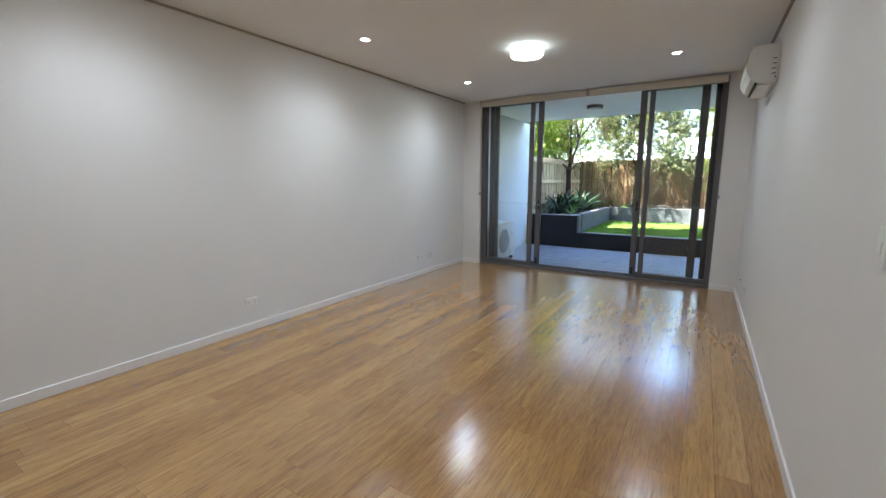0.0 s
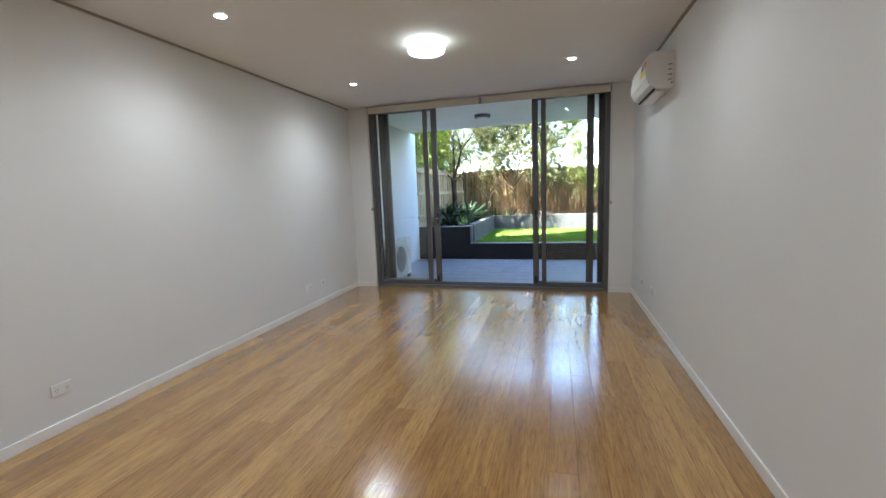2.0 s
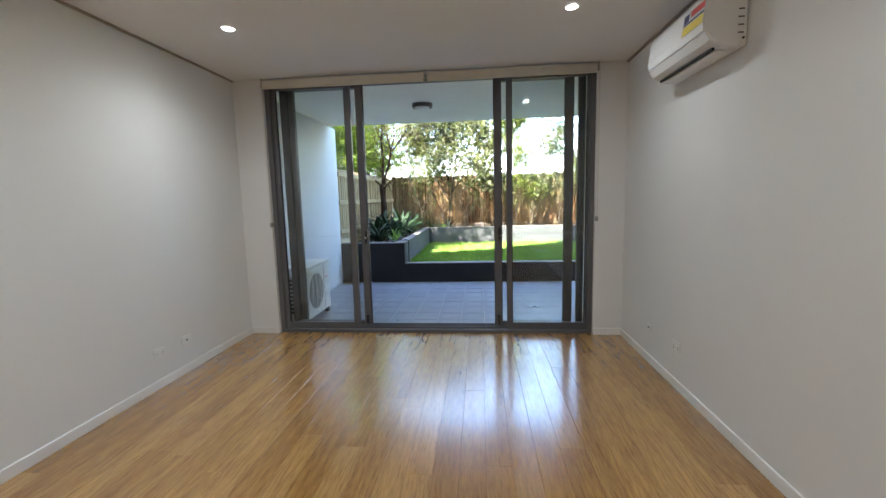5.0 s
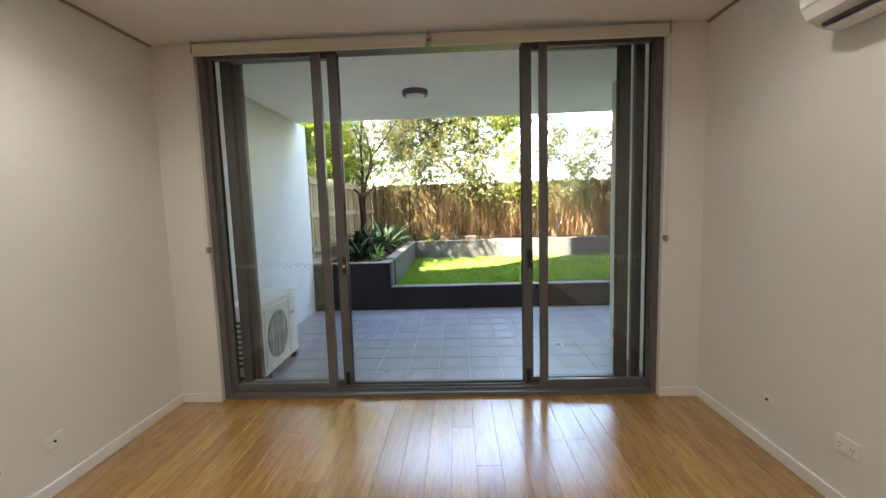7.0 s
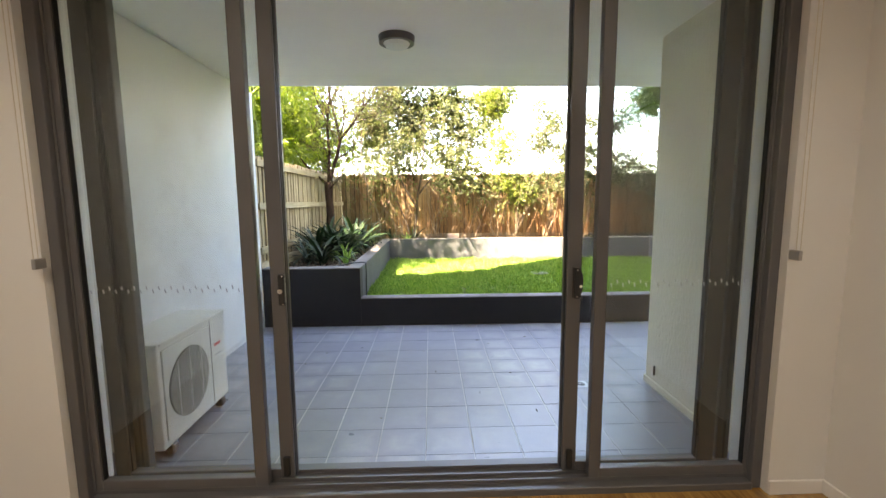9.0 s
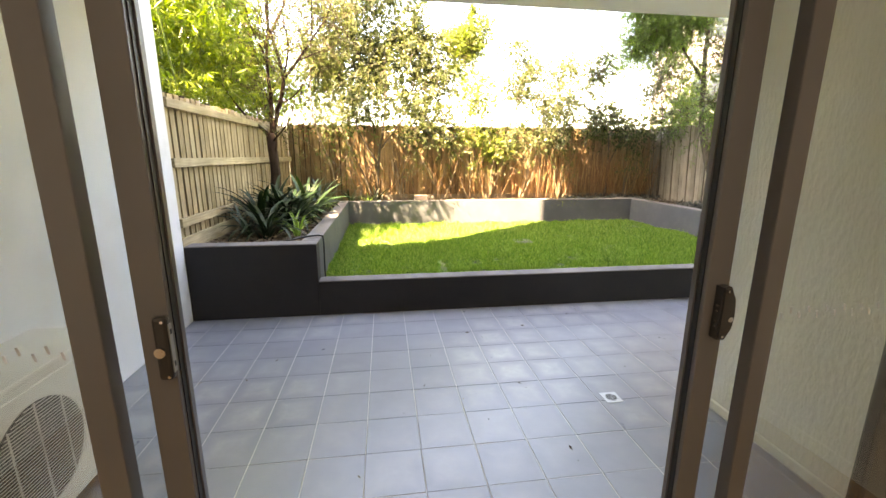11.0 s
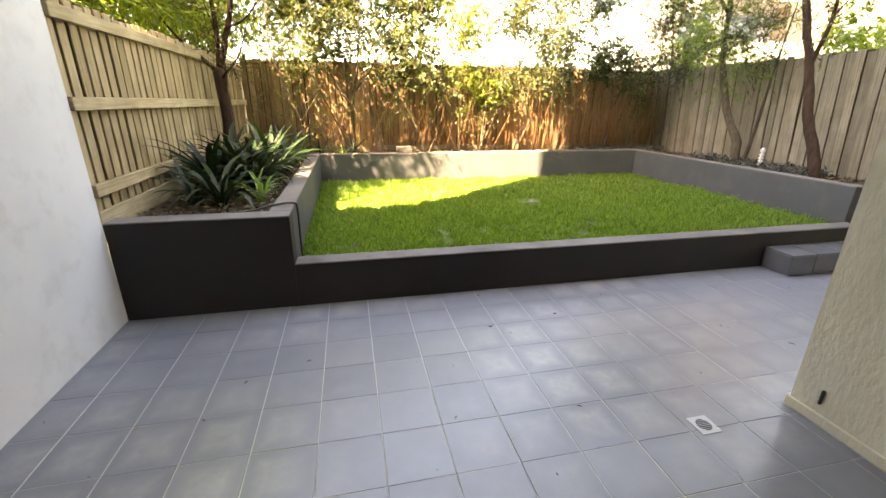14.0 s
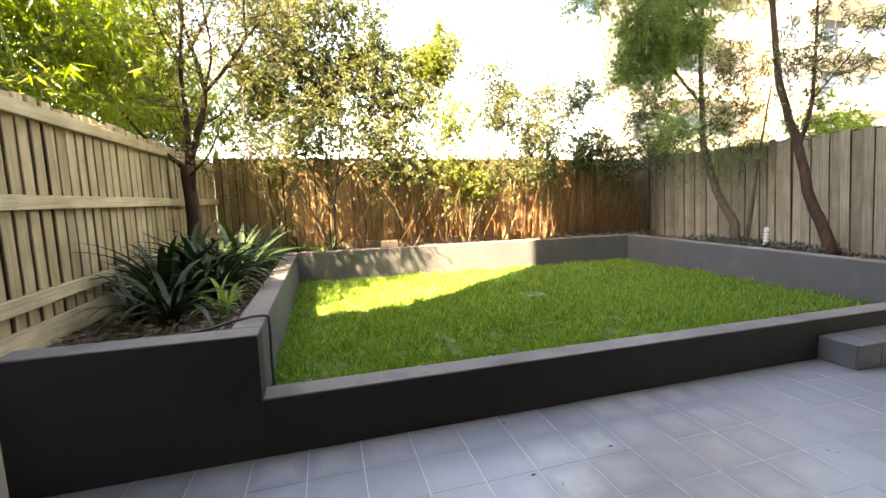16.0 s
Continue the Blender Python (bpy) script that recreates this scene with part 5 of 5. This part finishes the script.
tree("feathery_tree", "thin tree with feathery green foliage in the fence corner", "tree",
     [([(4.29, 14.01, ZB), (4.26, 14.01, 1.61), (4.18, 14.01, 2.44), (3.97, 14.01, 3.48)], 0.025, 0.006),
      ([(4.23, 14.01, 2.02), (4.39, 13.75, 2.86), (4.44, 13.64, 3.38)], 0.014, 0.004)],
     [(4.08, 13.96, 2.75, 0.55, 0.5, 0.8, 2), (4.23, 13.7, 2.3, 0.35, 0.5, 0.5, 0.9), (3.95, 14.0, 3.6, 0.5, 0.4, 0.5, 0.9)],
     M["bark_grey"], M["leaf_dark"], 17, 700, 16, 0.38, 0.06, 0.014, sag=0.25)
tree("feathery_tree", "leaning tree with soft feathery green canopy", "tree",
     [([(3.96, 11.91, ZB), (3.97, 12.06, 1.00), (3.96, 12.31, 1.39), (3.96, 12.56, 2.09), (3.96, 12.67, 2.95), (3.96, 12.74, 4.20)], 0.068, 0.03),
      ([(3.97, 11.81, ZB), (4.01, 11.78, 1.20), (4.06, 11.76, 1.90), (4.06, 11.66, 2.80)], 0.03, 0.008),
      ([(3.96, 12.64, 2.75), (3.86, 12.96, 3.20), (3.61, 13.16, 3.70), (3.11, 13.16, 4.10)], 0.03, 0.008),
      ([(3.96, 12.71, 3.50), (3.61, 12.56, 4.10), (3.01, 12.56, 4.40)], 0.024, 0.006),
      ([(3.96, 12.56, 2.20), (4.21, 12.26, 2.60), (4.31, 11.96, 2.70)], 0.014, 0.004)],
     [(3.41, 12.96, 3.95, 0.9, 0.7, 0.4, 2.2), (2.61, 12.86, 4.45, 0.9, 0.6, 0.4, 1.6), (4.01, 12.66, 4.50, 0.7, 0.7, 0.4, 1.6), (3.95, 12.5, 2.35, 0.3, 0.6, 0.5, 0.35), (3.2, 13.3, 3.5, 0.5, 0.4, 0.25, 0.7)],
     M["bark_grey"], M["leaf_needle"], 18, 2300, 26, 0.42, 0.08, 0.011, sag=0.35)
tree("olive_like_tree", "leaning dark-trunked tree with sparse narrow leaves", "tree",
     [([(3.83, 10.64, ZB), (3.85, 10.81, 0.95), (3.86, 10.99, 1.36), (3.86, 11.13, 1.91), (3.86, 11.38, 2.63), (3.86, 11.50, 3.27), (3.86, 11.66, 4.40)], 0.07, 0.03),
      ([(3.86, 11.13, 1.90), (3.87, 11.04, 2.30), (3.86, 11.02, 2.75), (3.86, 11.04, 3.40), (3.86, 11.06, 4.10)], 0.03, 0.008),
      ([(3.86, 11.06, 2.40), (3.91, 10.76, 2.80), (3.96, 10.56, 3.10)], 0.012, 0.003)],
     [(3.86, 10.91, 3.00, 0.35, 0.45, 0.6, 1.5), (3.89, 11.96, 2.90, 0.3, 0.45, 0.6, 1.2), (3.86, 11.36, 4.20, 0.6, 0.8, 0.5, 1.6), (3.91, 12.06, 2.30, 0.25, 0.35, 0.35, 0.6)],
     M["bark_red"], M["leaf_dark"], 19, 620, 13, 0.35, 0.085, 0.014, sag=0.2)


# dry upright stems against the back fence
def reeds(x0, x1, y0, y1, n, h, seed, label, tilt=0.12):
    rng = np.random.default_rng(seed)
    P = np.stack([rng.uniform(x0, x1, n), rng.uniform(y0, y1, n), np.full(n, ZB)], axis=1)
    D = rng.normal(size=(n, 3)) * tilt + np.array([0, 0, 1.0])
    L = h * (0.45 + 0.6 * rng.random(n))
    return tagged(new("dry_stems", leaf_mesh("dry_stems", P, D, L, 0.008 + 0.006 * rng.random(n), M["leaf_dry"], rng, 0.1)), label, "plant", kind="stuff")


reeds(1.1, 3.2, 14.1, 14.45, 480, 1.6, 31, "dry brown upright stems in front of the back fence")
reeds(3.2, 4.25, 14.1, 14.5, 420, 1.4, 32, "dry reddish upright stems in the fence corner", 0.2)
reeds(-2.2, 1.0, 14.1, 14.45, 230, 1.5, 33, "thin dry stems in front of the back fence", 0.25)

# sparse woody shrubs with bare pale stems along the back fence
def bare_stems(x, y, h, n, seed, spread):
    g = np.random.default_rng(seed)
    stems, tips = [], []
    for i in range(n):
        lean = g.normal() * spread
        b = Vector((x + g.normal() * 0.05, y + g.normal() * 0.02, ZB))
        top = b + Vector((lean, -abs(g.normal()) * 0.08, h * g.uniform(0.6, 1.0)))
        mid = b.lerp(top, 0.5) + Vector((g.normal() * 0.07, g.normal() * 0.03, 0))
        r0 = g.uniform(0.008, 0.015)
        stems.append(([tuple(b), tuple(mid), tuple(top)], r0, 0.003))
        tips.append(top)
        for _ in range(3):
            p = b.lerp(mid, g.uniform(0.5, 1.0)) if g.random() < 0.5 else mid.lerp(top, g.uniform(0.1, 0.8))
            q = p + Vector((g.choice([-1, 1]) * g.uniform(0.1, 0.35), -g.uniform(0, 0.12), g.uniform(0.08, 0.4)))
            stems.append(([tuple(p), tuple(p.lerp(q, 0.5) + Vector((0, 0, -0.03))), tuple(q)], r0 * 0.5, 0.002))
            tips.append(q)
    return stems, [(t.x, t.y, t.z, 0.13, 0.1, 0.13, 1) for t in tips]


for k, (x, h, n, spread) in enumerate(((-2.75, 1.5, 4, 0.28), (-2.1, 1.35, 6, 0.3), (-1.3, 1.5, 5, 0.22), (-0.45, 1.2, 4, 0.25), (0.5, 1.5, 5, 0.22), (1.25, 1.35, 6, 0.2), (2.1, 1.3, 5, 0.22), (3.6, 1.25, 6, 0.18))):
    stems, tips = bare_stems(x, 14.16, h, n, 80 + k, spread)
    tree("woody_shrub", "sparse woody shrub with pale bare stems before the fence", "shrub", stems, tips, M["bark_pale"], M["leaf_mid"], 90 + k, 60, 7, 0.16, 0.045, 0.016, twig_r=0.0022, group="woody shrubs along the back fence")

# bamboo behind the side fence
rng = np.random.default_rng(50)
bam = thing("bamboo_clump", "dense bright green bamboo beyond the pine fence", "bamboo", at=(-4.6, 11.8, -0.32))
for i in range(26):
    x, y = rng.uniform(-5.6, -3.95), rng.uniform(9.9, 14.0)
    h = rng.uniform(3.2, 4.3)
    lean = rng.normal(size=2) * 0.25
    pts = [(x, y, -0.32), (x + lean[0] * 0.3, y + lean[1] * 0.3, h * 0.5), (x + lean[0], y + lean[1], h)]
    part("culm", add_tube(bmesh.new(), smooth_path(pts, 3), [0.018 - 0.0018 * k for k in range(7)], 6), M["culm"], bam, smooth=True)
for i in range(12):
    x, y = rng.uniform(-5.0, -3.9), rng.uniform(10.4, 13.0)
    pts = [(x, y, -0.32), (x + 0.05, y, 2.6), (x + rng.uniform(0.2, 0.6), y + rng.uniform(-0.2, 0.2), rng.uniform(4.8, 5.7))]
    part("culm", add_tube(bmesh.new(), smooth_path(pts, 3), [0.018 - 0.0018 * k for k in range(7)], 6), M["culm"], bam, smooth=True)
tops = [(rng.uniform(-4.4, -3.3), rng.uniform(11.3, 12.9), rng.uniform(4.2, 5.7), 0.4, 0.4, 0.45, 1) for _ in range(18)]
start, end, P, D, L, W = crown_data(rng, tops, 130, 12, 0.45, 0.15, 0.026, 0.6, 0.45)
ob = tagged(new("foliage", leaf_mesh("foliage", P, D, L, W, M["leaf_lime"], rng)), kind="stuff")
ob.parent = bam
ob.matrix_parent_inverse = Matrix.Translation(bam.location).inverted()
blobs = [(rng.uniform(-5.4, -4.0), rng.uniform(9.9, 15.2), rng.uniform(1.8, 3.9), 0.55, 0.6, 0.5, 1) for _ in range(44)]
start, end, P, D, L, W = crown_data(rng, blobs, 4000, 14, 0.4, 0.13, 0.022, 0.8, 0.35)
# nothing pokes through the fence boards
free = (P[:, 0] < -3.75) | (P[:, 2] > 2.25)
P, D, L, W = P[free], D[free], L[free], W[free]
free = (np.maximum(start[:, 0], end[:, 0]) < -3.6) | (np.minimum(start[:, 2], end[:, 2]) > 2.15)
start, end = start[free], end[free]
for nm, me in (("branchwork", twig_mesh("branchwork", start, end, M["culm"], 0.003)), ("foliage", leaf_mesh("foliage", P, D, L, W, M["leaf_lime"], rng))):
    ob = tagged(new(nm, me), kind="stuff")
    ob.parent = bam
    ob.matrix_parent_inverse = Matrix.Translation(bam.location).inverted()

# bright shrubs past the far fences
for k, (x, y, z, r) in enumerate(((5.6, 11.7, 2.1, 0.6), (5.9, 15.6, 2.7, 0.75), (7.5, 12.8, 2.3, 0.9))):
    tree("neighbour_shrub", "bright lime-green shrub beyond the fence", "shrub",
         [([(x, y, -0.32), (x, y, 1.2), (x, y, z)], 0.05, 0.02)], [(x, y, z, r, r, r * 0.7, 1), (x + 0.3, y, z - 0.5, r, r, r * 0.7, 1)],
         M["bark_grey"], M["leaf_lime"], 60 + k, 260, 14, 0.3, 0.08, 0.04, group="shrubs beyond the fence")


# ---- apartment block in the distance ----
far = thing("apartment_building", "white and tan apartment block with balconies, beyond the gardens", "building", at=(24, 28, -0.32))
part("wall", box(13.2, 19.5, 26.0, 28.0, -0.32, 17.0), M["facade"], far, "white rendered front")
part("wall", box(19.5, 22.5, 25.2, 28.0, -0.32, 17.0), M["facade_tan"], far, "tan rendered bay")
part("wall", box(22.5, 45.0, 26.4, 28.4, -0.32, 17.0), M["facade"], far, "white rendered front")
part("roof", box(12.9, 45.4, 25.0, 28.6, 17.0, 17.35), M["facade"], far)
for row in range(5):
    z = 1.2 + row * 3.0
    for x, y in ((13.9, 26.0), (16.8, 26.0), (24.2, 26.4), (28.0, 26.4), (31.6, 26.4), (35.6, 26.4), (39.6, 26.4)):
        w = part("window", box(x, x + 1.9, y - 0.06, y + 0.02, z, z + 1.5, bevel=0.02), M["facade"], far)
        for j in range(2):
            part("pane", box(x + 0.08 + j * 0.9, x + 0.9 + j * 0.9, y - 0.075, y - 0.055, z + 0.08, z + 1.42), M["far_window"], w)
    b = part("balcony", box(15.0, 19.4, 24.4, 26.0, z - 1.2, z - 0.9), M["facade"], far)
    part("balustrade", box(15.0, 19.4, 24.4, 24.5, z - 0.9, z + 0.1), M["facade"], b)
    b = part("balcony", box(26.6, 34.2, 24.6, 26.4, z - 1.2, z - 0.9), M["facade"], far)
    part("balustrade", box(26.6, 34.2, 24.6, 24.7, z - 0.9, z + 0.1), M["facade"], b)


# ---- floor boards ----
PW, PL = 0.1422, 1.85
board = to_mesh("plank", box(0.0004, PW - 0.0004, 0.0004, PL - 0.0004, -0.014, 0.0, bevel=0.0008), M["bamboo"])
r = random.Random(7)
cols = int((XE - XW) / PW) + 1
for c in range(cols):
    w = min(PW, XE - XW - c * PW)
    if w < 0.02:
        continue
    y = YS - r.uniform(0.1, PL - 0.1)
    while y < 6.6:
        y0, y1 = max(y, YS), min(y + PL, 6.6)
        if y1 - y0 > 0.05:
            if abs(y1 - y0 - PL) < 1e-6 and abs(w - PW) < 1e-6:
                me = board
            else:
                me = to_mesh("plank", box(0.0004, w - 0.0004, 0.0004, y1 - y0 - 0.0004, -0.014, 0.0, bevel=0.0008), M["bamboo"])
            piece("plank", me, floor, pose(XW + c * PW, y0, r.uniform(-0.0004, 0.0)))
        y += PL

# ---- patio tiles ----
TS = 0.30
tile_cache = {}
r = random.Random(9)
for i in range(-3, 27):
    for j in range(-2, 9):
        x0, x1 = -2.63 + i * TS + 0.0022, -2.63 + (i + 1) * TS - 0.0022
        y0, y1 = 7.36 + j * TS + 0.001, 7.36 + (j + 1) * TS - 0.001
        x0, x1 = max(x0, -3.458), min(x1, 5.2)
        y0, y1 = max(y0, 6.822), min(y1, 9.748)
        if x1 - x0 < 0.02 or y1 - y0 < 0.02:
            continue
        rects = [(x0, x1, y0, y1)]
        if x1 > 0.434 and y0 < 8.047:
            rects = [(x0, min(x1, 0.434), y0, min(y1, 8.047)), (x0, x1, 8.047, y1)]
        for x0, x1, y0, y1 in rects:
            if x1 - x0 < 0.015 or y1 - y0 < 0.015:
                continue
            key = (round(x1 - x0, 3), round(y1 - y0, 3))
            if key not in tile_cache:
                tile_cache[key] = to_mesh("tile", box(0, key[0], 0, key[1], -0.008, 0.0, bevel=0.0015), M["tile"])
            piece("tile", tile_cache[key], patio, pose(x0, y0, ZP + r.uniform(-0.0008, 0.0004), r.uniform(-0.12, 0.12), r.uniform(-0.12, 0.12)))
